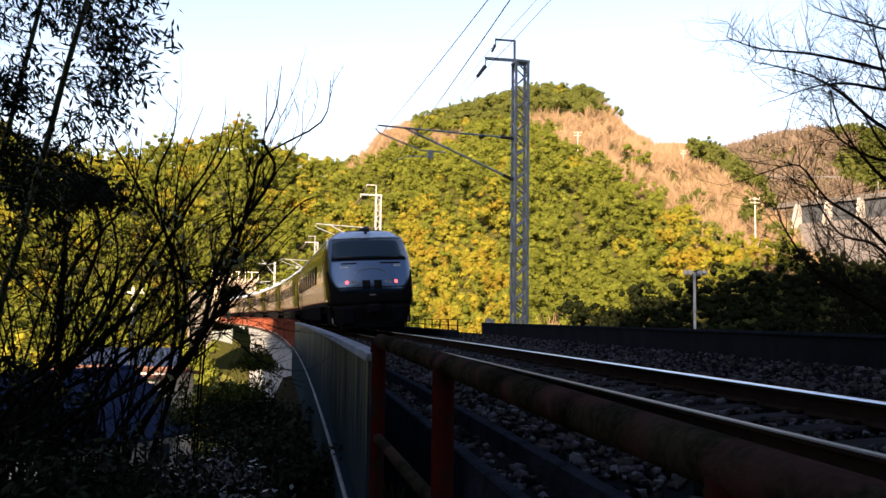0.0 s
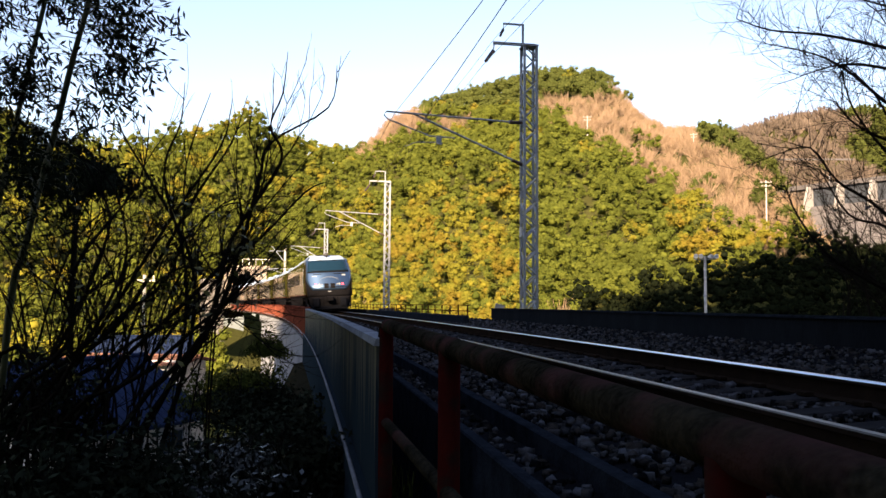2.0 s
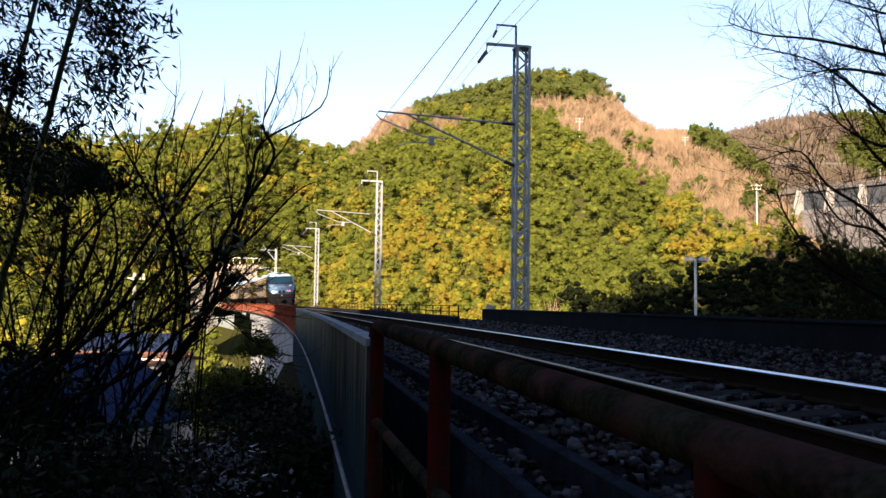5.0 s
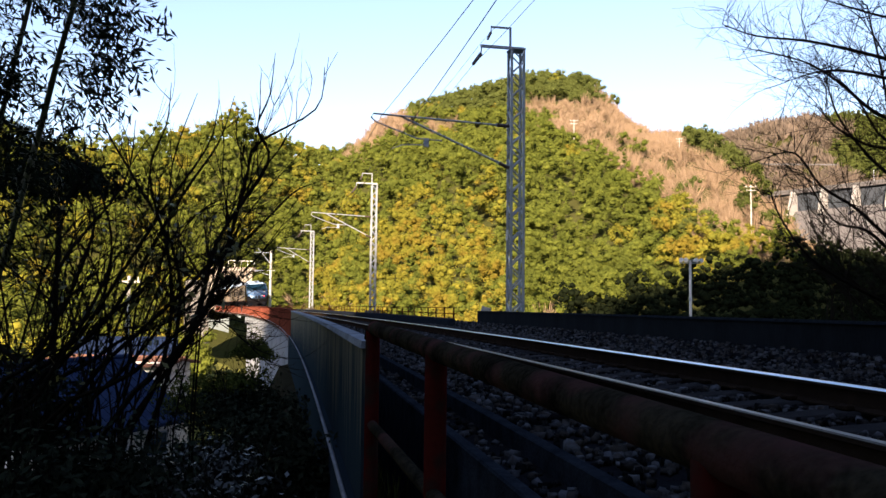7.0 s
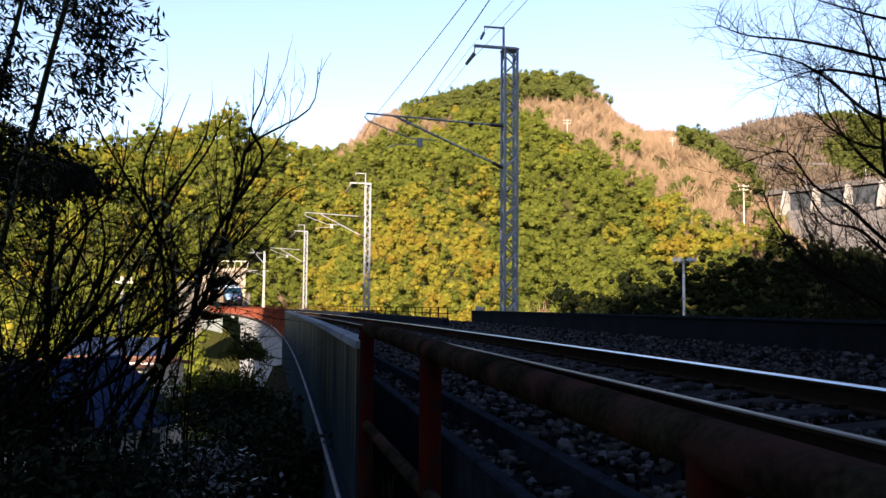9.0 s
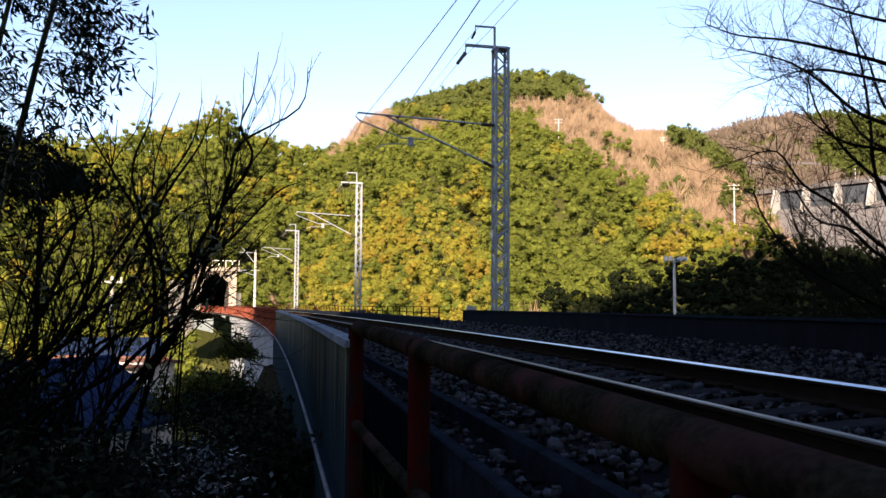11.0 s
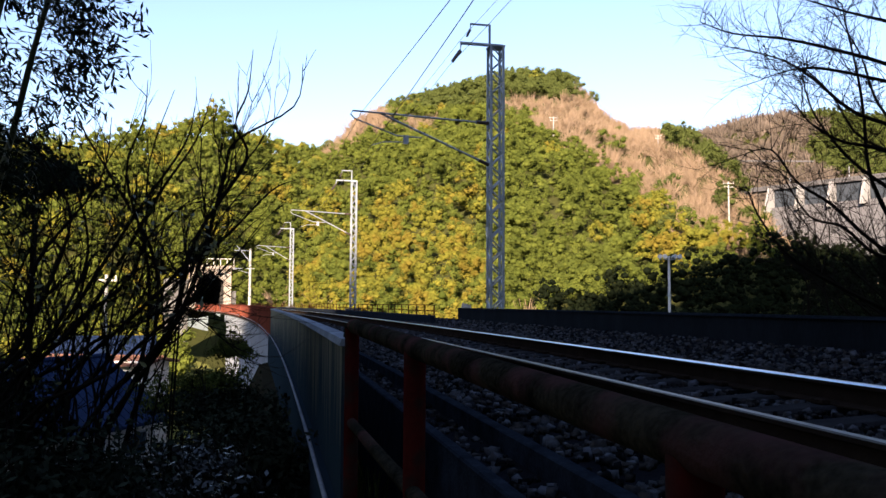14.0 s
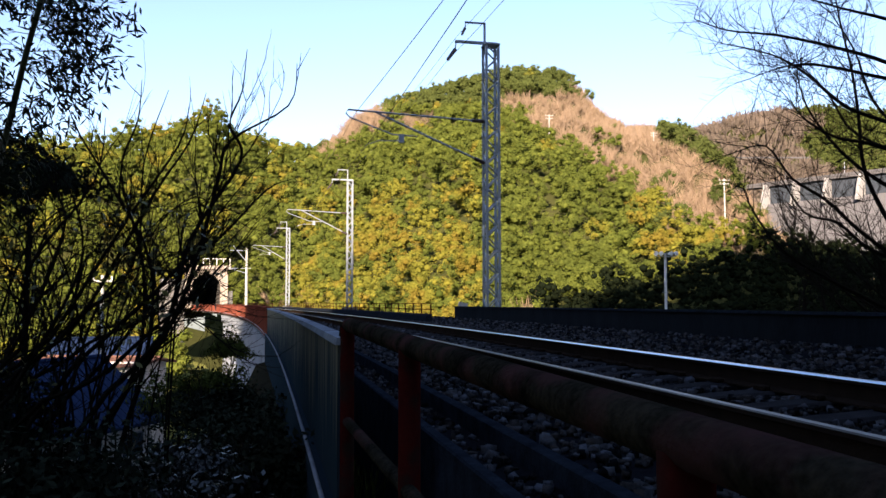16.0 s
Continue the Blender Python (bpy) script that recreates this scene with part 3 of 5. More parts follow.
def ground_works():
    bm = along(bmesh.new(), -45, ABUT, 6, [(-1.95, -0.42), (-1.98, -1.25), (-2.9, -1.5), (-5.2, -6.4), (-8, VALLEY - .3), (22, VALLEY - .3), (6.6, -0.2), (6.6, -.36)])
    tagged(part("embankment", bm, EARTH), "earth of the railway embankment, coloured dark for its shade", "embankment", kind="structure")
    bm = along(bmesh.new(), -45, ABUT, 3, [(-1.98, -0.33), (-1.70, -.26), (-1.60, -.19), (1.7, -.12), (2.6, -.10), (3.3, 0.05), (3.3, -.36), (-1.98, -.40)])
    bed = tagged(part("ballast_bed", bm, BED), "dark ballast bed under the track, shade put into its colour", "track bed", kind="structure")
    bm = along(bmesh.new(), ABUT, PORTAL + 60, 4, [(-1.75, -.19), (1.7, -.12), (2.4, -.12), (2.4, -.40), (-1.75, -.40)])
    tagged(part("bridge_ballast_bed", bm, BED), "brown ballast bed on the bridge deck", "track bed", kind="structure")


ground_works()


def rail(lateral, z, label, worn0, worn1, top, note):
    e = empty("rail", Matrix(), label, "rail", "running rails")
    part("rail_web", along(bmesh.new(), -30, PORTAL + 80, 2.5, [(lateral - .0625, z - .153), (lateral - .0625, z - .142), (lateral - .009, z - .125), (lateral - .009, z - .04), (lateral - .0325, z - .03), (lateral - .0325, z - .008),
         (lateral + .0325, z - .008), (lateral + .0325, z - .03), (lateral + .009, z - .04), (lateral + .009, z - .125), (lateral + .0625, z - .142), (lateral + .0625, z - .153)]), RUSTY, e, "rust-brown rail sides")
    part("rail_head", along(bmesh.new(), -30, PORTAL + 80, 2.5, [(lateral + worn0 - .004, z - .0085), (lateral + worn0, z), (lateral + worn1, z), (lateral + worn1 + .004, z - .0085)]), top, e, note)


rail(-GAUGE / 2 - .0325, 0.0, "worn steel rail on the inner side of the curve", -.028, .020, RAILDULL, "dull brownish rail top")
rail(GAUGE / 2 + .0325, CANT, "shiny steel rail on the raised outer side", -.030, .031, RAILTOP, "polished bright rail top")


def sleepers():
    bm = bmesh.new()
    box(bm, -1.0, 1.0, -.12, .12, -.17, 0.0, 0.02)
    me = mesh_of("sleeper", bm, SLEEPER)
    for i in range(110):
        s = -6 + i * 0.60
        ob = new("sleeper", me)
        ob.matrix_basis = track_pose(s, 0, -.148 + CANT / 2, math.degrees(CANT / GAUGE))
        tagged(ob, "weathered grey concrete sleeper bedded in ballast, darkened for the shade", "sleeper", "sleepers under the rails")
        for lat in (-GAUGE / 2 - .03, GAUGE / 2 + .03):
            for d in (-.10, .07):
                c = new("rail_clip", CLIP)
                c.parent = ob
                c.matrix_basis = pose(lat + d + .015, 0, .018)


bmc = bmesh.new()
box(bmc, -.03, .03, -.06, .06, -.015, .018, .006)
CLIP = mesh_of("rail_clip", bmc, RUSTY)
sleepers()


def stones():
    """Loose ballast stones as little crooked lumps."""
    rng = np.random.default_rng(3)
    cube = np.array([[-1, -1, -1], [1, -1, -1], [1, 1, -1], [-1, 1, -1], [-1, -1, 1], [1, -1, 1], [1, 1, 1], [-1, 1, 1]], float)
    faces = np.array([[0, 3, 2, 1], [4, 5, 6, 7], [0, 1, 5, 4], [1, 2, 6, 5], [2, 3, 7, 6], [3, 0, 4, 7]])
    V, F = [], []
    n = 30000
    k = 0
    for i in range(n):
        s = 30 * rng.uniform(0, 1) ** 1.5 + 0.6
        lat = rng.uniform(-1.95, 3.25)
        if abs(abs(lat) - GAUGE / 2 - .03) < .09 or abs(lat + 1.66) < .06:
            continue
        z = np.interp(lat, [-1.98, -1.71, -1.61, 1.7, 2.6, 3.3], [-.32, -.26, -.175, -.115, -.095, .055])
        if abs(lat) < .95:
            gap = ((s + 6) / 0.60) % 1.0
            if (gap < .23 or gap > .77) and rng.uniform() < .9:
                continue
            z += .015
        p = track(s, lat, z)
        size = rng.uniform(.011, .021) if rng.uniform() < .7 else rng.uniform(.020, .034)
        sc = size * rng.uniform(.6, 1.25, 3)
        v = cube * sc * rng.uniform(.62, 1.1, (8, 3))
        a, b = rng.uniform(0, 6.3), rng.uniform(-.8, .8)
        v = v @ np.array([[math.cos(a), -math.sin(a), 0], [math.sin(a), math.cos(a), 0], [0, 0, 1]]) @ np.array([[1, 0, 0], [0, math.cos(b), -math.sin(b)], [0, math.sin(b), math.cos(b)]])
        V.append(v + np.array(p))
        F.append(faces + 8 * k)
        k += 1
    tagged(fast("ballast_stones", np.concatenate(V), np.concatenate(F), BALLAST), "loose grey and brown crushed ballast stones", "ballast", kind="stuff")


stones()


def side_walls():
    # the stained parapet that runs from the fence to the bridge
    e = empty("parapet_wall", pose(0, 0, -.024), "stained grey concrete parapet beside the track, hill sheen painted in", "wall", kind="structure")
    part("wall_body", along(bmesh.new(), 4.3, ABUT, 2.5, [(-2.56, -.55), (-2.56, .335), (-2.49, .335), (-2.49, -.55)]), STAINED_SHEEN, e, "concrete streaked brown and black, paler upward as painted sheen")
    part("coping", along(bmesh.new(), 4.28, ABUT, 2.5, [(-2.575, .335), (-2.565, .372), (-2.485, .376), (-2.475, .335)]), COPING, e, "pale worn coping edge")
    part("footing", along(bmesh.new(), 4.1, ABUT, 2.5, [(-2.63, -1.6), (-2.63, -.47), (-2.47, -.47), (-2.47, -1.6)]), STAINED_SHEEN, e)
    part("conduit", along(bmesh.new(), 4.0, ABUT, 2.5, [(-2.622 + .014 * math.cos(a * math.pi / 3), -.455 + .014 * math.sin(a * math.pi / 3)) for a in range(6)]), COPING, e, "pale conduit pipe along the wall foot", smooth=True)
    # cable trough between fence and ballast
    t = empty("cable_trough", Matrix(), "grey concrete cable trough along the ballast", "cable trough", kind="structure")
    part("trough_side", along(bmesh.new(), -2, ABUT, 2.5, [(-2.03, -1.3), (-2.03, -.205), (-2.02, -.195), (-1.965, -.195), (-1.96, -.205), (-1.96, -1.3)]), TROUGH, t, "grey outer kerb, tinted dark blue for its shade")
    part("trough_side", along(bmesh.new(), -2, ABUT, 2.5, [(-1.70, -.45), (-1.70, -.155), (-1.69, -.15), (-1.63, -.15), (-1.62, -.155), (-1.62, -.45)]), TROUGH, t, "grey inner kerb, tinted dark blue for its shade")
    # the low wall beyond the track
    w = empty("low_wall", Matrix(), "low concrete wall beyond the track, coloured dark for the shade", "wall", kind="structure")
    part("wall_body", along(bmesh.new(), -12, 27.2, 2.5, [(3.42, -.3), (3.42, .375), (3.62, .375), (3.62, -.3)]), SHADEWALL, w)
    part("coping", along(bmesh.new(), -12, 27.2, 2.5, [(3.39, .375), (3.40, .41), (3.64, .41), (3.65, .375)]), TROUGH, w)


side_walls()


def bridge():
    g = empty("girder_bridge", Matrix(), "red-painted steel girder bridge on concrete walls", "bridge", kind="structure")
    for lat, top in ((-2.5, .37), (2.5, -.45)):
        part("girder", along(bmesh.new(), ABUT, PORTAL - 1, 4, [(lat - .03, -.52), (lat - .03, top), (lat + .03, top), (lat + .03, -.52)]), GIRDER, g, "sun-faded red steel web")
        part("flange", along(bmesh.new(), ABUT, PORTAL - 1, 4, [(lat - .16, -.55), (lat - .16, -.52), (lat + .16, -.52), (lat + .16, -.55)]), GIRDER, g)
        part("flange", along(bmesh.new(), ABUT, PORTAL - 1, 4, [(lat - .12, top), (lat - .12, top + .03), (lat + .12, top + .03), (lat + .12, top)]), GIRDER, g)
    rib = mesh_of("stiffener", boxed(-.05, .0, -.02, .02, -.51, .36), GIRDER)
    for i in range(40):
        ob = new("stiffener", rib)
        ob.parent = g
        ob.matrix_basis = track_pose(ABUT + 1.0 + i * 2.4, -2.535)
    part("conduit", along(bmesh.new(), ABUT, PORTAL - 1, 4, [(-2.66 + .014 * math.cos(a * math.pi / 3), -.475 + .014 * math.sin(a * math.pi / 3)) for a in range(6)]), GALV, g, "pale conduit along the lower flange", smooth=True)
    part("deck", along(bmesh.new(), ABUT, PORTAL - 1, 4, [(-2.46, -.75), (-2.46, -.40), (2.46, -.40), (2.46, -.75)]), CONCRETE, g, "concrete deck slab")
    for s0, s1 in ((ABUT - 2, 41), (42.2, 58), (59.2, 78), (79.2, 98)):
        p = part("pier", along(bmesh.new(), s0, s1, 4, [(-2.35, VALLEY - 1), (-2.35, -.80), (2.3, -.80), (2.3, VALLEY - 1)]), PIERWALL, g, "broad grey concrete pier wall")
        part("pier_cap", along(bmesh.new(), s0 - .2, s1 + .2, 4, [(-2.55, -1.5), (-2.55, -.81), (2.5, -.81), (2.5, -1.5)]), PIERWALL, p)
    part("edge_kerb", along(bmesh.new(), ABUT - 2, PORTAL - 1, 4, [(2.42, -.6), (2.42, .13), (2.62, .16), (2.62, -.6)]), TROUGH, g, "low concrete edge kerb")
    # handrail on the far side
    f = empty("bridge_railing", Matrix(), "dark steel railing along the far edge of the bridge", "railing", kind="structure")
    for z in (.50, .30):
        part("rail_bar", along(bmesh.new(), 27.6, PORTAL - 2, 3, [(2.79, z - .014), (2.79, z + .014), (2.82, z + .014), (2.82, z - .014)]), REDOXIDE, f)
    post = mesh_of("post", boxed(-.02, .02, -.02, .02, -.6, .50), REDOXIDE)
    for i in range(80):
        ob = new("post", post)
        ob.parent = f
        ob.matrix_basis = track_pose(28 + i * 1.5, 2.80)


bridge()


def tunnel():
    e = empty("tunnel_portal", track_pose(PORTAL), "sunlit pale concrete tunnel portal with a railing", "tunnel", kind="structure")
    bm = bmesh.new()
    # face with an arched opening
    arch = [(-2.35, -.4), (-2.35, 3.2)] + [(-2.35 * math.cos(a), 3.2 + 2.35 * math.sin(a)) for a in [math.pi * k / 12 for k in range(1, 12)]] + [(2.35, 3.2), (2.35, -.4)]
    outer = [(-3.5, -.4), (-3.5, 3.2)] + [(-3.5 + 7.0 * k / 12, 6.3) for k in range(1, 12)] + [(3.5, 3.2), (3.5, -.4)]
    outer[2] = (-3.5, 6.3)
    outer[12] = (3.5, 6.3)
    rings = []
    for y in (0.0, 1.2):
        rings.append(([bm.verts.new((x, y, z)) for x, z in arch], [bm.verts.new((x, y, z)) for x, z in outer]))
    k = len(arch)
    for j in range(k - 1):
        bm.faces.new((rings[0][0][j], rings[0][0][j + 1], rings[0][1][j + 1], rings[0][1][j]))
        bm.faces.new((rings[1][0][j], rings[1][1][j], rings[1][1][j + 1], rings[1][0][j + 1]))
        bm.faces.new((rings[0][0][j], rings[1][0][j], rings[1][0][j + 1], rings[0][0][j + 1]))
        bm.faces.new((rings[0][1][j], rings[0][1][j + 1], rings[1][1][j + 1], rings[1][1][j]))
    bmesh.ops.recalc_face_normals(bm, faces=bm.faces)
    part("portal_face", bm, PORTALWALL, e, "pale concrete portal face")
    part("coping", boxed(-4.0, 4.0, -.35, 1.3, 6.3, 6.95, .05), PORTALWALL, e, "white concrete band")
    for i in range(8):
        part("rail_post", boxed(-3.9 + i * 1.11 - .06, -3.9 + i * 1.11 + .06, .2, .32, 6.95, 8.1), WHITEPAINT, e)
    part("top_rail", boxed(-3.97, 3.97, .2, .32, 8.05, 8.16), WHITEPAINT, e)
    part("wing_wall", boxed(-7.5, -3.52, .3, 1.5, -6, 4.6, .05), CONCRETE, e)
    part("wing_wall", boxed(3.52, 4.4, .3, 1.5, -3, 2.6, .05), CONCRETE, e)
    sect = [(x, z) for x, z in arch]
    bm = along(bmesh.new(), PORTAL + 1.0, PORTAL + 130, 6, sect, closed=False)
    part("lining", bm, DARKNESS).name = "tunnel_lining"
    tagged(bpy.data.objects["tunnel_lining"], "dark concrete lining inside the tunnel", "tunnel", kind="structure")


tunnel()


# ---- overhead line ----
def lattice_mast(s, lateral, height, width, m=GALV, base=-.2):
    e = empty("catenary_mast", track_pose(s, lateral, 0), "slender galvanised steel lattice mast holding the overhead wires", "mast", "overhead line masts")
    part("footing", boxed(-.42, .42, -.42, .42, base - .7, base + .45, .03), CONCRETE, e, "concrete footing")
    h = width / 2
    for sx in (-1, 1):
        for sy in (-1, 1):
            part("leg", boxed(sx * h - .034, sx * h + .034, sy * h - .034, sy * h + .034, base, height), m, e)
    n = 22
    step = (height - base - .5) / n
    for i in range(n):
        z0, z1 = base + .5 + i * step, base + .5 + (i + 1) * step
        for y in (-h, h):
            a, b = (-h, h) if i % 2 == 0 else (h, -h)
            part("lacing", rodded((a, y, z0), (b, y, z1), .026, sides=4), m, e)
        for x in (-h, h):
            a, b = (-h, h) if i % 2 == 0 else (h, -h)
            part("lacing", rodded((x, a, z0), (x, b, z1), .022, sides=4), m, e)
    # top bracket with its hanging insulators
    part("top_plate", boxed(-h - .05, h + .05, -h - .05, h + .05, height, height + .05), m, e)
    part("top_arm", boxed(-1.12, h + .04, -.04, .04, height + .05, height + .13), m, e)
    part("hanger", rodded((-1.09, 0, height + .06), (-1.12, 0, height - .18), .02), m, e)
    part("insulator", rodded((-1.12, 0, height - .16), (-1.40, -.2, height - .55), .06, .05, 10), INSUL, e)
    part("upper_post", boxed(-h - .03, -h + .03, -.03, .03, height, height + .72), m, e)
    part("upper_arm", boxed(-h - .62, -h + .03, -.025, .025, height + .68, height + .73), m, e)
    part("upper_hanger", rodded((-h - .6, 0, height + .7), (-h - .62, 0, height + .5), .015), m, e)
    part("upper_insulator", rodded((-h - .62, 0, height + .52), (-h - .74, -.1, height + .28), .045, .035, 10), INSUL, e)
    # the cantilever over the track
    reach = -lateral + .12
    part("top_tube", rodded((-h, 0, 6.02), (reach - .55, -.1, 6.16), .028), m, e)
    part("stay_tube", rodded((-h, 0, 4.74), (reach + .25, -.05, 6.14), .033), m, e)
    bm = bmesh.new()
    tube(bm, [(reach - .55, -.1, 6.16), (reach - .62, -.1, 6.05), (reach - .5, -.1, 5.93), (reach + .75, -.1, 5.48), (reach + 1.5, -.06, 5.46)], .022)
    part("registration_tube", bm, m, e)
    bm = bmesh.new()
    tube(bm, [(reach + 1.05, -.1, 5.30), (reach + .35, -.1, 5.28), (reach, -.1, 5.15)], .016)
    part("steady_arm", bm, m, e)
    part("drop_bracket", boxed(reach + .95, reach + 1.1, -.14, -.06, 5.24, 5.5), m, e)
    part("insulator", rodded((-h - .02, 0, 6.02), (-h - .42, 0, 6.03), .055, sides=10), INSUL, e)
    part("insulator", rodded((-h - .02, 0, 4.74), (-h - .34, 0, 4.88), .055, sides=10), INSUL, e)
    return e


M1, M2, M3, M4 = 24.6, 51.8, 84.5, 122.0
mast_a = lattice_mast(M1, 3.93, 8.35, .38)
part("number_plate", boxed(-.27, -.25, -.1, .1, 2.55, 2.85), WHITEPAINT, mast_a, "small white plate")
lattice_mast(M2, 3.35, 8.0, .30)
lattice_mast(M3, 2.95, 7.8, .30)


def plain_mast(s, lateral):
    e = empty("catenary_pole", track_pose(s, lateral, 0), "plain pale concrete pole holding the overhead wires", "mast", "overhead line masts")
    part("shaft", rodded((0, 0, -1.2), (0, 0, 8.2), .2, .15, 12), POLEMAT, e)
    part("top_arm", rodded((.1, 0, 7.9), (-2.3, 0, 7.9), .05), GALV, e)
    part("brace", rodded((0, 0, 6.3), (-1.9, 0, 8.6), .05), GALV, e)
    part("stay_tube", rodded((0, 0, 4.7), (-2.4, 0, 5.4), .04), GALV, e)
    part("registration_tube", rodded((.6, 0, 5.4), (-2.9, 0, 5.4), .04), GALV, e)


plain_mast(M4, 2.7)


def wires():
    def span(name, pts, r, label):
        bm = bmesh.new()
        tube(bm, pts, r, 5)
        tagged(part(name, bm, WIRE), label, "wire", "overhead wires")

    def line(lat_z, sag, drop):
        out = []
        for (s0, l0, z0), (s1, l1, z1) in zip(lat_z, lat_z[1:]):
            for k in range(8):
                t = k / 8
                out.append(track(s0 + (s1 - s0) * t, l0 + (l1 - l0) * t, z0 + (z1 - z0) * t - sag * 4 * t * (1 - t)))
        s, l, z = lat_z[-1]
        out.append(track(s, l, z))
        return out
    span("contact_wire", line([(-6, -.05, 5.14), (M1, .12, 5.14), (M2, .12, 5.15), (M3, 0, 5.15), (M4, 0, 5.15), (PORTAL + 20, 0, 5.1)], 0, 0), .009, "thin dark contact wire over the track")
    span("messenger_wire", line([(-6, 1.15, 6.05), (M1, -.2, 6.1), (M2, -.1, 6.1), (M3, 0, 6.1), (M4, 0, 6.1), (PORTAL + 20, 0, 5.9)], .05, 0), .009, "sagging messenger wire above the contact wire")
    span("feeder_wire", line([(-6, 2.6, 7.75), (M1, 2.5, 7.75), (M2, 3.25 - 1.42, 7.4), (M3, 2.95 - 1.78, 7.2), (M4, .5, 7.6)], .3, 0), .007, "feeder wire on the mast brackets")
    span("upper_wire", line([(-6, 3.2, 8.7), (M1, 3.82 - .95, 8.6), (M2, 3.25 - 1.3, 8.1), (M3, 2.95 - 1.3, 7.9), (M4, 1, 8.0)], .3, 0), .006, "thin earth wire above the masts")


wires()


# ---- the express train ----
SPEED, TAIL_AT = 11.9, 27.4     # metres a second, and the place of its rear end at the start
CAR_ROWS = []


def body_outline():
    """The section of a car: x, z from the lower left corner over the roof."""
    pts = [(-1.40, .92), (-1.445, 1.2), (-1.455, 1.8), (-1.43, 2.45), (-1.37, 2.85), (-1.27, 3.14), (-1.07, 3.36), (-.6, 3.49), (0, 3.53)]
    return pts + [(-x, z) for x, z in pts[-2::-1]]


def front_y(x, z):
    """How far forward the cab's face stands at a place on it."""
    y = -10.45 + np.interp(z, [.3, 1.1, 1.5, 2.42, 3.15, 3.47], [.12, .02, 0, .42, 1.0, 1.6])
    return float(y + .42 * (abs(x) / 1.4) ** 2.4)


def body_mesh(cab):
    bm = bmesh.new()
    o = body_outline()
    ys = [9.72, 9.6, 4, -4, -8.6] if cab else [9.72, 9.6, 4, -4, -9.6, -9.72]
    rings = []
    for i, y in enumerate(ys):
        f = .985 if abs(y) > 9.7 else 1.0
        rings.append([bm.verts.new((x * f, y, .92 + (z - .92) * f)) for x, z in o])
    if cab:
        zc = 1.95
        for f in (1.0, .97, .90, .78, .6, .4, .2):
            rings.append([bm.verts.new((x * f, max(-99, front_y(x * f, zc + (z - zc) * f) + (.25 if f == 1.0 else .05 if f == .97 else 0)), zc + (z - zc) * f)) for x, z in o])
    k = len(o)
    for a, b in zip(rings, rings[1:]):
        for j in range(k - 1):
            bm.faces.new((a[j], b[j], b[j + 1], a[j + 1]))
        bm.faces.new((a[k - 1], b[k - 1], b[0], a[0]))
    bm.faces.new(rings[0])
    bm.faces.new(rings[-1][::-1])
    bmesh.ops.recalc_face_normals(bm, faces=bm.faces)
    return bm


def face_patch(x0, x1, z0, z1, off, taper=0.0, nx=8, nz=5, chin=0.0):
    """A panel laid on the cab's face, of some thickness."""
    bm = bmesh.new()
    g = []
    for d in (off, -.03):
        rows = []
        for i in range(nz + 1):
            z = z0 + (z1 - z0) * i / nz
            t = taper * i / nz
            rows.append([])
            for j in range(nx + 1):
                x = (x0 + (x1 - x0) * j / nx)
                x *= 1 - t - chin * max(0.0, 1 - 2.3 * i / nz) ** 2
                rows[-1].append(bm.verts.new((x, front_y(x, z) - d, z)))
        g.append(rows)
    for rows in g:
        for a, b in zip(rows, rows[1:]):
            for j in range(nx):
                bm.faces.new((a[j], a[j + 1], b[j + 1], b[j]))
    rim = [(0, j) for j in range(nx + 1)] + [(i, nx) for i in range(1, nz + 1)] + [(nz, j) for j in range(nx - 1, -1, -1)] + [(i, 0) for i in range(nz - 1, 0, -1)]
    for (a, b), (c, d) in zip(rim, rim[1:] + rim[:1]):
        bm.faces.new((g[0][a][b], g[1][a][b], g[1][c][d], g[0][c][d]))
    bmesh.ops.recalc_face_normals(bm, faces=bm.faces)
    return bm


def side_x(z):
    return float(np.interp(z, [.92, 1.2, 1.8, 2.45, 2.85, 3.12], [1.40, 1.445, 1.455, 1.43, 1.37, 1.27]))


def side_panel(side, y0, y1, z0, z1, proud):
    bm = bmesh.new()
    zs = [z0 + (z1 - z0) * i / 3 for i in range(4)]
    vs = [[[bm.verts.new((side * (side_x(z) + d), y, z)) for z in zs] for y in (y0, y1)] for d in (proud, -.04)]
    for i in range(3):
        bm.faces.new((vs[0][0][i], vs[0][1][i], vs[0][1][i + 1], vs[0][0][i + 1]))
        for e in (0, 1):
            bm.faces.new((vs[0][e][i], vs[0][e][i + 1], vs[1][e][i + 1], vs[1][e][i]))
    for i in (0, 3):
        bm.faces.new((vs[0][0][i], vs[1][0][i], vs[1][1][i], vs[0][1][i]))
    bmesh.ops.recalc_face_normals(bm, faces=bm.faces)
    return bm


def bogie(parent, y):
    b = part("bogie", boxed(-1.05, 1.05, y - 1.6, y + 1.6, .42, .70, .05), UNDER, parent)
    for dy in (-1.05, 1.05):
        for x in (-.60, .60):
            bm = bmesh.new()
            rod(bm, (x - .065, y + dy, .43), (x + .065, y + dy, .43), .43, sides=20)
            part("wheel", bm, RUSTY, b)
        part("axle", rodded((-.6, y + dy, .43), (.6, y + dy, .43), .08), UNDER, b)


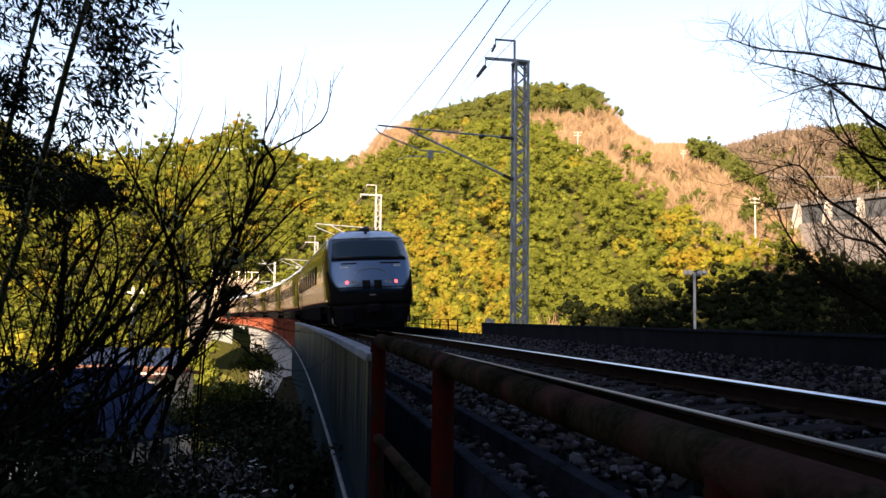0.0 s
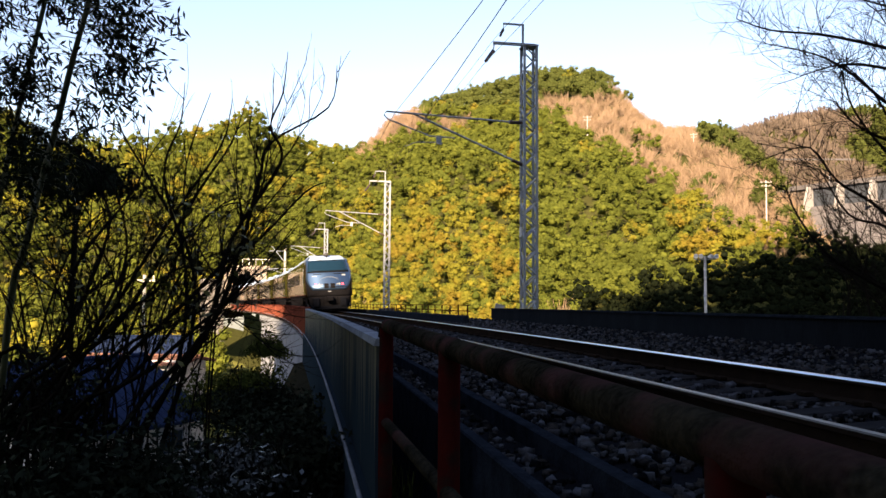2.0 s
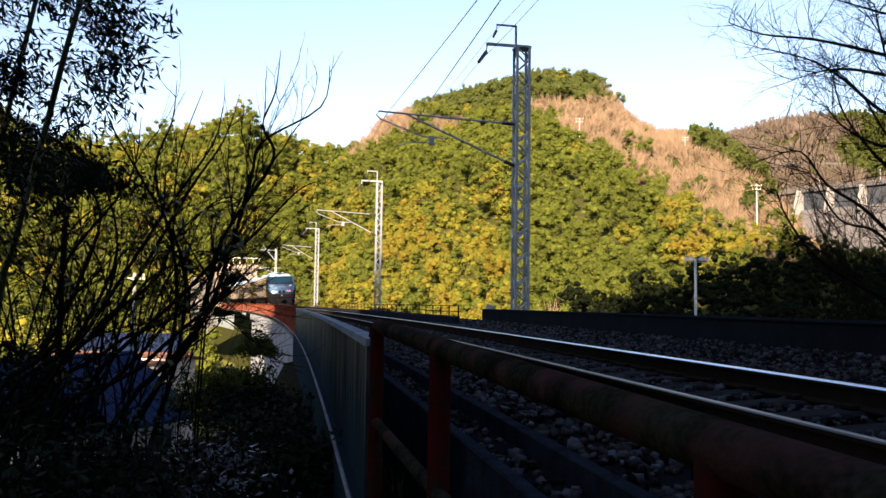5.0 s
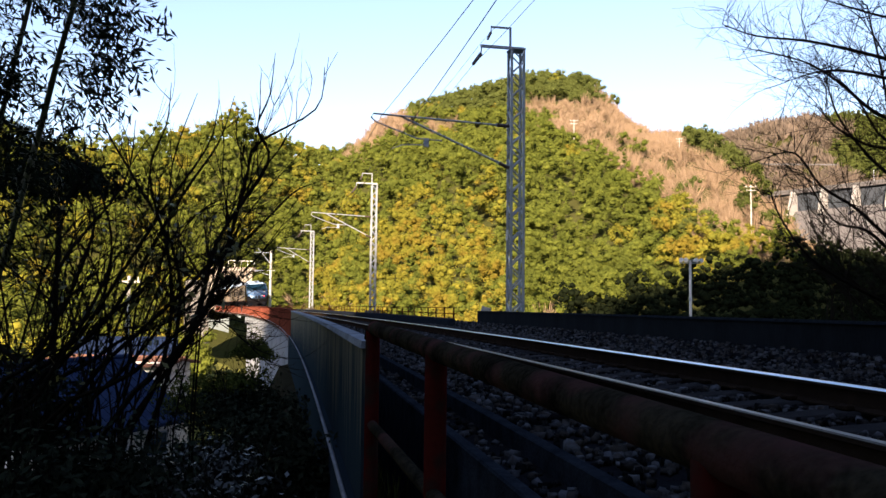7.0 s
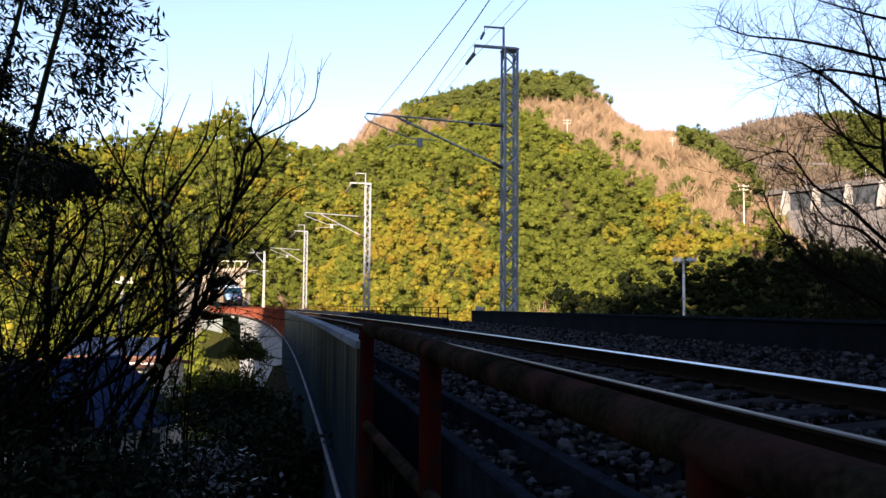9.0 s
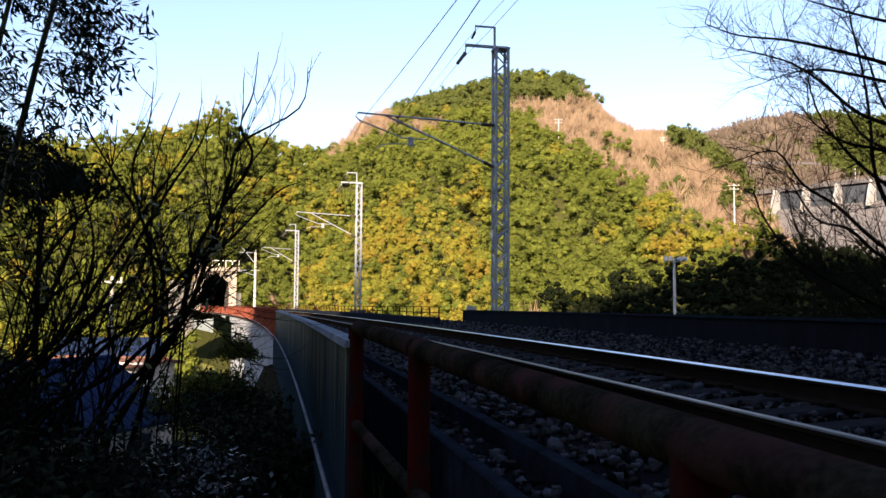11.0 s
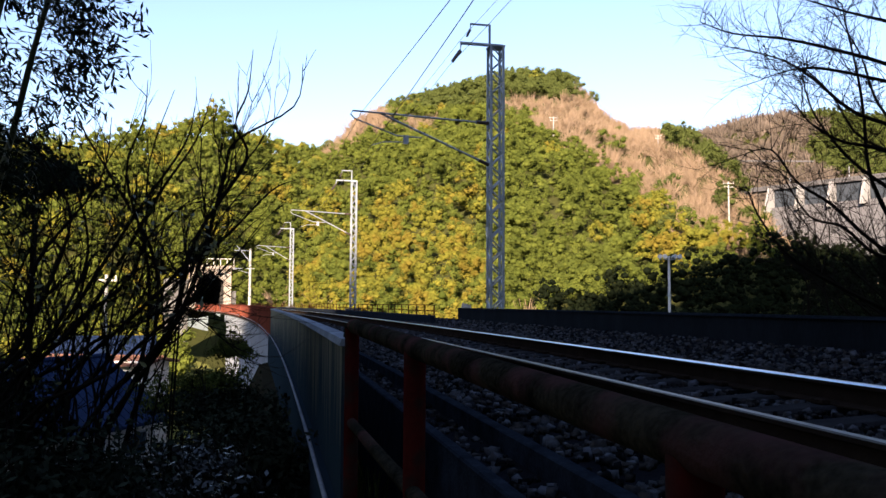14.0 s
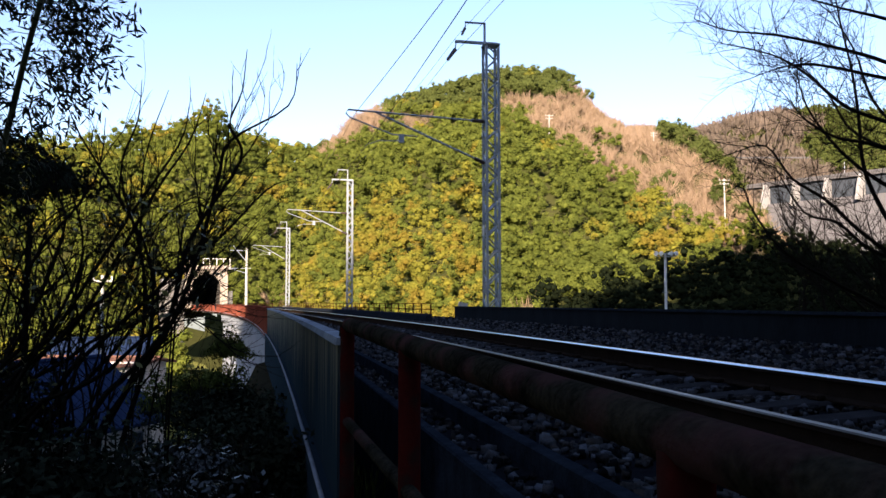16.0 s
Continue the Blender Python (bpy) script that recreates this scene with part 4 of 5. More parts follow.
def car(cab):
    e = empty("train_car", Matrix(), "dark metallic grey express train car with tinted windows" if not cab else "rear express car with sloping blue-grey cab and red tail lights",
              "train car", "cars of the express train")
    part("body", body_mesh(cab), TRAINPAINT, e, "dark metallic grey body, gold for the hill mirrored in it", smooth=True)
    lo = -7.6 if cab else -9.55
    for side in (-1, 1):
        # passenger windows, a door and its seams
        n = 9
        for i in range(n):
            y = (lo + 2.2) + i * (6.4 - lo) / n
            part("window", side_panel(side, y, y + 1.05, 1.80, 2.50, .006), SIDEGLASS, e, "dark tinted window")
        part("door", side_panel(side, 7.75, 8.55, 1.0, 2.75, .004), SKIRT, e, "dark plug door")
        part("door_seam", side_panel(side, 9.3, 9.62, .95, 2.95, .004), UNDER, e)
        part("skirt", boxed(side * 1.36 - .03, side * 1.36 + .03, -6.0, 6.0, .45, .93), SKIRT, e)
        part("gutter", boxed(side * 1.25 - .03, side * 1.25 + .03, -8.0 if cab else -9.5, 9.5, 3.14, 3.18), TRAINROOF, e)
    part("roof_skin", roof_skin(-8.4 if cab else -9.6), TRAINROOF, e, "pale roof, tinted blue for the reflected sky", smooth=True)
    for y in (-4.2, 3.6):
        part("roof_unit", boxed(-.75, .75, y - 1.4, y + 1.4, 3.4, 3.66, .06), TRAINROOF, e)
    part("underframe", boxed(-1.28, 1.28, -9.5, 9.5, .70, .95), UNDER, e)
    part("equipment_box", boxed(-1.2, 1.2, -3.5, 3.5, .30, .72, .04), UNDER, e)
    for y in (-6.9, 6.9):
        bogie(e, y)
    part("gangway", boxed(-.6, .6, 9.6, 10.0, .95, 2.9), UNDER, e)
    if not cab:
        part("gangway", boxed(-.6, .6, -10.0, -9.6, .95, 2.9), UNDER, e)
        return e
    part("cab_face", face_patch(-1.415, 1.415, 1.32, 3.22, .012, taper=.12, nx=16, nz=16, chin=.30), TRAINFACE, e, "blue-grey sloping nose", smooth=True)
    part("cab_roof", face_patch(-1.16, 1.16, 3.17, 3.44, .02, taper=.25, nx=10, nz=4), TRAINROOF, e, "pale roof edge over the windscreen, tinted blue for the sky", smooth=True)
    ws = part("windscreen", face_patch(-1.24, 1.24, 2.44, 3.13, .03, taper=.08), GLASS, e, "wide windscreen, sky blue put into the glass", smooth=True)
    part("windscreen_edge", face_patch(-1.24, 1.24, 2.39, 2.44, .035, nz=2), UNDER, ws)
    part("wiper", face_patch(-.98, -.05, 2.45, 2.48, .06, nz=1), UNDER, ws)
    part("wiper", face_patch(.05, .98, 2.45, 2.48, .06, nz=1), UNDER, ws)
    part("bonnet_slot", face_patch(-.95, -.45, 2.27, 2.31, .03, nz=1, nx=3), UNDER, e)
    part("bonnet_slot", face_patch(.3, 1.0, 2.27, 2.31, .03, nz=1, nx=3), UNDER, e)
    part("lettering_bar", face_patch(.78, 1.02, 2.16, 2.25, .02, nz=1, nx=3), LENS, e, "small pale lettering bar")
    part("lettering_bar", face_patch(-1.0, -.72, 2.14, 2.19, .02, nz=1, nx=3), LENS, e)
    bm = bmesh.new()
    arc = [(-.55 + 1.1 * i / 12, 1.95 + .16 * (1 - ((i - 6) / 6) ** 2)) for i in range(13)]
    tube(bm, [(x, front_y(x, z) - .02, z) for x, z in arc], .012, 5)
    part("emblem_arc", bm, LENS, e, "thin silver arc emblem")
    for sx in (-1, 1):
        for dx, m, nm, r in ((.80, TAIL, "tail_light", .055), (.60, LENS, "headlight", .07), (.45, LENS, "marker_light", .04)):
            x = sx * dx
            z = 1.66
            bm = bmesh.new()
            rod(bm, (x, front_y(x, z) + .03, z), (x, front_y(x, z) - .035, z), r, sides=16)
            part(nm, bm, m, e, "glowing red tail light" if m is TAIL else "round clear lamp")
        part("nose_vent", face_patch(sx * .19 - .13, sx * .19 + .13, 1.43, 1.72, .025, nx=2, nz=3), UNDER, e, "black nose vent")
    part("lower_face", face_patch(-1.30, 1.30, .93, 2.05, .004, taper=-.085, nx=14, nz=8), UNDER, e, "black lower front", smooth=True)
    part("apron", face_patch(-1.14, 1.14, .26, .93, .0, taper=-.14, nx=14, nz=5), UNDER, e, "black rounded front apron", smooth=True)
    for sx in (-1, 1):
        part("cab_side", side_panel(sx, -9.02, -8.35, 1.75, 2.98, .008), TRAINFACE, e, "blue-grey cab side behind the windscreen")
        part("cab_window", side_panel(sx, -8.92, -8.5, 2.28, 2.84, .014), GLASS, e, "small dark cab side window")
        part("corner_rail", rodded((sx * 1.40, -9.3, 1.35), (sx * 1.24, -9.75, .35), .018), LENS, e, "pale grab rail at the corner")
        part("side_apron", boxed(sx * 1.30 - .04, sx * 1.30 + .04, -9.7, -8.6, .30, .95, .02), UNDER, e)
    part("name_bar", face_patch(-.1, .1, 1.22, 1.26, .02, nx=2, nz=1), LENS, e)
    part("coupler", boxed(-.2, .2, -10.75, -10.2, .62, .95, .05), UNDER, e, "dark coupler")
    part("coupler_head", boxed(-.16, .16, -10.85, -10.7, .66, .92, .03), UNDER, e)
    for sx in (-1, 1):
        part("step", boxed(sx * .80 - .20, sx * .80 + .20, -10.44, -9.9, .30, .86, .05), PLOUGH, e, "pilot bracket, coloured dark for the starting shade")
        part("jumper_hose", rodded((sx * .4, -10.4, .9), (sx * .42, -10.4, .5), .03), UNDER, e)
    part("pilot", boxed(-1.05, 1.05, -10.36, -10.1, .15, .38, .05), PLOUGH, e, "snow pilot plate, coloured dark for the starting shade")
    part("roof_antenna", rodded((0, -9.1, 3.20), (0, -9.1, 3.50), .05, .05, 10), DARKMETAL, e, "dark roof antenna")
    part("antenna_horn", rodded((-.24, -9.2, 3.46), (0.10, -9.2, 3.50), .04, .11, 8), DARKMETAL, e)
    return e


def roof_skin(y0):
    bm = bmesh.new()
    o = [(x, z) for x, z in body_outline() if z > 3.1]
    rings = [[bm.verts.new((x * 1.004, y, z + .012)) for x, z in o] for y in (y0, 0, 9.6)]
    low = [[bm.verts.new((x * .98, y, z - .04)) for x, z in o] for y in (y0, 0, 9.6)]
    for r in (rings, low):
        for a, b in zip(r, r[1:]):
            for j in range(len(o) - 1):
                bm.faces.new((a[j], a[j + 1], b[j + 1], b[j]))
    bmesh.ops.recalc_face_normals(bm, faces=bm.faces)
    return bm


def build_train():
    tail = car(True)
    mid = car(False)
    cars = [tail, mid] + [copy_thing(mid, Matrix()) for _ in range(4)]
    tilt = math.degrees(CANT / GAUGE)
    for i, c in enumerate(cars):
        rows = []
        for k in range(33):
            t = k * 0.5
            s = TAIL_AT + 10.45 + 20.2 * i + SPEED * t
            a, b = track(s - 7, -.12), track(s + 7, -.12)
            m = (a + b) / 2
            rows.append((t, pose(m.x, m.y, CANT / 2, 0, -tilt, math.degrees(math.atan2(-(b - a).x, (b - a).y)))))
        CAR_ROWS.append((c, rows))


build_train()


# ---- near things beside the track ----
def spot(u, v, d):
    """A place d metres ahead of the eye, u to the right and v up for each metre ahead."""
    return Vector((u * d, d, EYE_Z + v * d))


def hand_rail():
    e = empty("handrail", pose(0, 0, -.024), "rusty red-brown pipe handrail beside the track", "handrail")
    a, b = Vector((-.373, 3.63, .453)), Vector((.62, -.60, .372))
    r = .0303
    bm = bmesh.new()
    pts = [a + Vector((-.012, .03, -.05)), a + Vector((-.006, .022, -.012)), a + Vector((.008, -.012, 0))] + [a + (b - a) * k / 14 for k in range(1, 15)]
    tube(bm, pts, r, 18)
    part("top_rail", bm, RUSTPIPE, e, "pitted rusty top pipe", smooth=True)
    for y in (3.64, 2.33, .90, -.45):
        t = (a.y - y) / (a.y - b.y)
        p = a + (b - a) * t
        part("post", rodded((p.x, p.y, -1.5), (p.x, p.y, p.z - .01), .0303, sides=16), REDOXIDE, e, "red painted post with rust", smooth=True)
    part("lower_rail", rodded((-.373, 3.63, .045), (.60, -.6, .03), .022, sides=12), RUSTPIPE, e, smooth=True)


hand_rail()


def limb(bm, pts, r0, r1, sides=5):
    """A smooth bough through a few places; returns its finer points."""
    pts = [Vector(p) for p in pts]
    fine = []
    n = len(pts)
    for i in range(n - 1):
        p0, p1, p2, p3 = pts[max(i - 1, 0)], pts[i], pts[i + 1], pts[min(i + 2, n - 1)]
        for k in range(4):
            t = k / 4
            fine.append(0.5 * ((2 * p1) + (p2 - p0) * t + (2 * p0 - 5 * p1 + 4 * p2 - p3) * t * t + (3 * p1 - p0 - 3 * p2 + p3) * t ** 3))
    fine.append(pts[-1])
    m = len(fine) - 1
    tube(bm, fine, [r0 + (r1 - r0) * i / m for i in range(m + 1)], sides)
    return fine


def twigs(bm, rng, start, way, length, radius, depth, up=0.25, sides=4, spread=0.7, ends=None):
    """Branching twigs."""
    pts, p, d = [Vector(start)], Vector(start), Vector(way).normalized()
    n = 4
    for k in range(n):
        d = (d + Vector((rng.uniform(-.18, .18), rng.uniform(-.18, .18), rng.uniform(-.12, .12) + up * .3))).normalized()
        p = p + d * (length / n)
        pts.append(p.copy())
    tube(bm, pts, [radius * (1 - .6 * i / n) for i in range(n + 1)], sides)
    if ends is not None:
        ends.append((pts[-1], d))
    if depth:
        for k in range(rng.randint(2, 4)):
            i = rng.randint(1, n)
            w = (d + Vector((rng.uniform(-spread, spread), rng.uniform(-spread, spread), rng.uniform(-spread, spread) + up))).normalized()
            twigs(bm, rng, pts[i], w, length * rng.uniform(.45, .75), radius * .55, depth - 1, up, sides, spread, ends)


def leaves(name, places, size, slim, material, parent, seed, label="", jitter=0.0, per=1):
    rng = np.random.default_rng(seed)
    c = np.repeat(np.array([tuple(p) for p in places]), per, axis=0)
    c = c + rng.normal(0, 1, c.shape) * jitter
    out = rng.normal(0, 1, c.shape)
    v, q = leaf_quads(c, out, np.full(len(c), size), rng, slim)
    ob = fast(name, v, q, material)
    ob.parent = parent
    ob["kind"] = "stuff"
    if label:
        tagged(ob, label)


def leafless_bush():
    """The tangle of bare stems before the valley."""
    rng = random.Random(11)
    e = empty("leafless_bush", pose(0, 0, 0), "dark tangle of bare upright stems in shade", "bush")
    bm = bmesh.new()
    ends = []
    stems = [
        [spot(-0.369, -0.239, 6), spot(-0.316, -0.039, 6), spot(-0.279, 0.074, 6), spot(-0.239, 0.171, 6), spot(-0.229, 0.211, 6), spot(-0.225, 0.254, 6), spot(-0.226, 0.304, 6)],
        [spot(-0.323, -0.239, 6.3), spot(-0.303, -0.013, 6.3), spot(-0.259, 0.141, 6.2), spot(-0.229, 0.191, 6.2), spot(-0.183, 0.237, 6.1), spot(-0.166, 0.287, 6)],
        [spot(-0.463, -0.239, 6.5), spot(-0.403, -0.013, 6.5), spot(-0.329, 0.127, 6.4), spot(-0.289, 0.194, 6.4), spot(-0.274, 0.251, 6.3)],
        [spot(-0.483, -0.239, 6.2), spot(-0.423, -0.039, 6.2), spot(-0.349, 0.101, 6.2), spot(-0.309, 0.187, 6.2), spot(-0.294, 0.234, 6.2)],
        [spot(-0.323, -0.239, 6.8), spot(-0.333, -0.079, 6.8), spot(-0.363, 0.041, 6.8), spot(-0.373, 0.154, 6.8), spot(-0.348, 0.217, 6.8), spot(-0.351, 0.267, 6.8)],
        [spot(-0.456, -0.239, 7), spot(-0.436, -0.053, 7), spot(-0.363, 0.041, 7), spot(-0.348, 0.167, 7), spot(-0.319, 0.254, 7)],
        [spot(-0.289, -0.239, 6.6), spot(-0.309, -0.066, 6.6), spot(-0.343, 0.047, 6.6), spot(-0.375, 0.141, 6.6), spot(-0.423, 0.204, 6.6), spot(-0.449, 0.261, 6.6)],
        [spot(-0.436, -0.239, 5.9), spot(-0.453, -0.106, 5.9), spot(-0.448, -0.013, 5.9), spot(-0.416, 0.061, 5.9), spot(-0.436, 0.141, 5.9), spot(-0.483, 0.181, 5.9)],
        [spot(-0.409, -0.239, 6.4), spot(-0.323, 0.014, 6.4), spot(-0.263, 0.074, 6.4), spot(-0.209, 0.134, 6.4), spot(-0.173, 0.146, 6.4)],
        [spot(-0.503, -0.239, 5.6), spot(-0.463, -0.053, 5.6), spot(-0.453, 0.041, 5.6), spot(-0.409, 0.141, 5.6), spot(-0.393, 0.221, 5.6)],
        [spot(-0.389, -0.239, 7.2), spot(-0.353, -0.053, 7.2), spot(-0.303, 0.047, 7.2), spot(-0.256, 0.107, 7.2), spot(-0.189, 0.187, 7.2)],
        [spot(-0.523, -0.146, 6), spot(-0.476, -0.066, 6), spot(-0.436, 0.081, 6), spot(-0.456, 0.141, 6), spot(-0.483, 0.187, 6)],
        [spot(-0.443, -0.239, 6.1), spot(-0.356, -0.079, 6.1), spot(-0.293, 0.001, 6.1), spot(-0.243, 0.047, 6.1), spot(-0.209, 0.094, 6.1)],
        [spot(-0.489, -0.239, 6.9), spot(-0.409, -0.066, 6.9), spot(-0.329, -0.019, 6.9), spot(-0.269, 0.027, 6.9), spot(-0.219, 0.044, 6.9)],
    ]
    for st in stems:
        bm = bmesh.new()
        st = [p - Vector((max(0.0, -.02 - (p.z - EYE_Z) / p.y) * .42 * p.y, 0, 0)) for p in st]      # the stems lean out of the bank
        st = [Vector((st[0].x - .15, st[0].y + .1, bank(st[0].x, st[0].y) - .1))] + st
        n = len(st)
        st = [p + Vector((rng.uniform(-.11, .11), rng.uniform(-.1, .1), 0)) * min(1, (n - 1 - i) / 2) * (i > 0) for i, p in enumerate(st)]
        fine = limb(bm, st, .025, .0022, 6)
        m = len(fine)
        for i in range(7, m - 1):
            way = (fine[i + 1] - fine[i]).normalized()
            for k in range(1):
                if i > m * .58 and rng.random() < .86:
                    continue
                w = (way + Vector((rng.uniform(-.9, .9), rng.uniform(-.7, .7), rng.uniform(-.4, .5)))).normalized()
                f = 1 - i / m
                twigs(bm, rng, fine[i], w, .16 + .72 * f * rng.uniform(.4, 1), .0032 + .007 * f, 2 if f > .42 else 1 if f > .2 else 0, ends=ends)
        for i in range(m // 2, m - 2):
            if rng.random() < .42 and fine[i].z < 1.75:
                w = ((fine[i + 1] - fine[i]).normalized() + Vector((rng.uniform(-.8, .8), rng.uniform(-.5, .5), rng.uniform(.2, .9)))).normalized()
                twigs(bm, rng, fine[i], w, rng.uniform(.2, .55), .0040, 1, up=.12, spread=.5)
        part("stem", bm, BARK, e, "dark bare stem with its twigs")
    bm = bmesh.new()
    # thin arching canes that cross one another low in the bush
    for k in range(46):
        d = rng.uniform(5.5, 8.2)
        u0 = rng.uniform(-.53, -.31) if k < 32 else rng.uniform(-.57, -.42)
        lean = rng.choice((-1, 1, 1)) * rng.uniform(.03, .15)
        u1 = min(u0 + lean, -.29)
        top = rng.uniform(-.03, .135)
        droop = rng.uniform(.0, .06)
        way = 1 if u1 > u0 else -1
        mid = [spot(u0, -.2, d), spot(u0 + (u1 - u0) * .15, -.2 + (top + .2) * .45, d), spot(u0 + (u1 - u0) * .5, -.2 + (top + .2) * .85, d + rng.uniform(-.2, .2)),
               spot(u1, top, d + rng.uniform(-.3, .3)), spot(u1 + way * .035, top - droop * .4, d), spot(u1 + way * .07, top - droop, d)]
        mid = [Vector((mid[0].x, mid[0].y, bank(mid[0].x, mid[0].y) - .1))] + mid
        fine = limb(bm, mid, rng.uniform(.006, .013) if k < 32 else rng.uniform(.008, .02), .0022, 5)
        for i in range(8, len(fine) - 1):
            if rng.random() < .6:
                step = (fine[i + 1] - fine[i]).normalized()
                w = (step + Vector((rng.uniform(-.8, .8), rng.uniform(-.6, .6), rng.uniform(-.4, .7)))).normalized()
                twigs(bm, rng, fine[i], w, rng.uniform(.12, .42), .0032, 1, ends=ends)
    tagged(part("twig_tangle", bm, BARK, e, "tangle of thin dark twigs"), kind="stuff")
    low = [p for p, d in ends if p.z < 1.3 and p.x / p.y < -.26 and rng.random() < .12]
    leaves("leaf_sprays", low, .035, .55, OLIVELEAF, e, 4, "sparse small olive leaves", .08, 3)


leafless_bush()


def bamboo():
    rng = random.Random(5)
    e = empty("bamboo", pose(0, 0, 0), "leaning bamboo with drooping sprays of narrow leaves", "bamboo")
    lv = []
    for k, st in enumerate(([spot(-0.563, -0.106, 6.5), spot(-0.539, 0.074, 6.4), spot(-0.509, 0.207, 6.3), spot(-0.489, 0.301, 6.2), spot(-0.469, 0.381, 6.2), spot(-0.443, 0.487, 6.2)],
                            [spot(-0.609, -0.106, 7), spot(-0.583, 0.074, 7), spot(-0.556, 0.227, 7), spot(-0.529, 0.361, 7), spot(-0.509, 0.467, 7)])):
        bm = bmesh.new()
        st = [Vector((st[0].x - .2, st[0].y, bank(st[0].x, st[0].y) - .1))] + st
        fine = limb(bm, st, .030, .017, 10)
        part("culm", bm, CULM, e, "dark slender culm", smooth=True)
        bm = bmesh.new()
        ends = []
        for i in range(9, len(fine) - 1):
            for j in range(5 if k == 0 else 4):
                w = Vector((rng.uniform(-.9, .8), rng.uniform(-.6, .6), rng.uniform(-.15, .35)))
                twigs(bm, rng, fine[i], w, rng.uniform(.24, .46), .0036, 2, up=-.12, ends=ends, spread=.6)
        tagged(part("branch_tangle", bm, CULM, e), kind="stuff")
        lv += [p for p, d in ends]
    rg = np.random.default_rng(2)
    c = np.repeat(np.array([tuple(p) for p in lv]), 4, axis=0) + rg.normal(0, .05, (4 * len(lv), 3))
    n = len(c)
    d = rg.normal(0, .6, (n, 3)) + np.array([.25, 0, -.55])
    d /= np.linalg.norm(d, axis=1)[:, None]
    sd = np.cross(d, rg.normal(0, 1, (n, 3)))
    sd /= np.linalg.norm(sd, axis=1)[:, None]
    L, W = rg.uniform(.06, .12, (n, 1)), .0105
    v = np.stack([c, c + d * L * .45 + sd * W, c + d * L, c + d * L * .45 - sd * W], 1).reshape(-1, 3)
    ob = fast("leaf_sprays", v, np.arange(4 * n).reshape(n, 4), BAMBOOLEAF)
    ob.parent = e
    tagged(ob, "narrow dark bamboo leaves", kind="stuff")


bamboo()


def leafless_tree():
    rng = random.Random(21)
    e = empty("leafless_tree", pose(0, 0, 0), "dark leafless tree spreading crooked branches", "tree")
    bm = bmesh.new()
    base = [Vector((spot(0.677, -0.146, 11).x, 11, bank(7.5, 11) - .2)), spot(0.651, -0.013, 11), spot(0.624, 0.107, 11), spot(0.604, 0.227, 11), spot(0.591, 0.361, 11), spot(0.571, 0.467, 11)]
    limb(bm, base, .14, .05, 8)
    part("trunk", bm, BARK, e, "dark trunk")
    boughs = [
        [spot(0.651, -0.013, 11), spot(0.571, 0.034, 10.8), spot(0.507, 0.081, 10.6), spot(0.464, 0.121, 10.5), spot(0.424, 0.147, 10.4), spot(0.394, 0.186, 10.4), spot(0.357, 0.179, 10.3)],
        [spot(0.627, 0.094, 11), spot(0.557, 0.127, 11), spot(0.504, 0.161, 11), spot(0.471, 0.194, 11), spot(0.444, 0.234, 11), spot(0.431, 0.281, 11)],
        [spot(0.611, 0.187, 11), spot(0.544, 0.214, 11), spot(0.491, 0.234, 11), spot(0.444, 0.274, 11), spot(0.404, 0.297, 11), spot(0.344, 0.311, 11)],
        [spot(0.604, 0.254, 11), spot(0.544, 0.287, 11.2), spot(0.477, 0.307, 11.3), spot(0.411, 0.321, 11.4), spot(0.351, 0.327, 11.4), spot(0.311, 0.341, 11.4)],
        [spot(0.597, 0.321, 11), spot(0.544, 0.341, 11), spot(0.491, 0.354, 11), spot(0.424, 0.374, 11)],
        [spot(0.637, 0.041, 11), spot(0.577, 0.047, 10), spot(0.517, 0.061, 9.8), spot(0.477, 0.094, 9.7), spot(0.437, 0.107, 9.7), spot(0.404, 0.161, 9.7)],
        [spot(0.657, -0.066, 11), spot(0.544, -0.013, 10.8), spot(0.464, 0.027, 10.6), spot(0.411, 0.061, 10.5), spot(0.377, 0.107, 10.5), spot(0.364, 0.141, 10.5)],
        [spot(0.560, 0.060, 11), spot(0.530, 0.110, 11), spot(0.510, 0.161, 11), spot(0.506, 0.220, 11), spot(0.4997, 0.2755, 11), spot(0.487, 0.3395, 11), spot(0.483, 0.365, 11)],
        [spot(0.602, 0.235, 11), spot(0.560, 0.262, 10.8), spot(0.523, 0.272, 10.6), spot(0.464, 0.284, 10.5), spot(0.425, 0.284, 10.5), spot(0.3855, 0.272, 10.5)],
        [spot(0.620, 0.140, 11), spot(0.560, 0.175, 10.8), spot(0.514, 0.190, 10.6), spot(0.478, 0.197, 10.5), spot(0.442, 0.218, 10.5), spot(0.425, 0.240, 10.5)],
        [spot(0.610, 0.160, 11), spot(0.560, 0.178, 11.3), spot(0.523, 0.190, 11.5), spot(0.492, 0.211, 11.6), spot(0.467, 0.254, 11.6), spot(0.435, 0.286, 11.6)],
        [spot(0.624, 0.121, 11), spot(0.571, 0.187, 11.5), spot(0.524, 0.241, 11.8), spot(0.504, 0.301, 12), spot(0.477, 0.347, 12)],
    ]
    for st in boughs:
        bm = bmesh.new()
        fine = limb(bm, st, .034, .006, 6)
        m = len(fine)
        for i in range(5, m):
            way = (fine[min(i + 1, m - 1)] - fine[i - 1]).normalized()
            for k in range(2):
                w = (way * .5 + Vector((rng.uniform(-.9, .9), rng.uniform(-.6, .6), rng.uniform(-.7, .9)))).normalized()
                twigs(bm, rng, fine[i], w, rng.uniform(.2, .75), .0054, 2, up=.10, spread=.9)
        part("bough", bm, BARK, e, "dark crooked bough with its twigs")


leafless_tree()


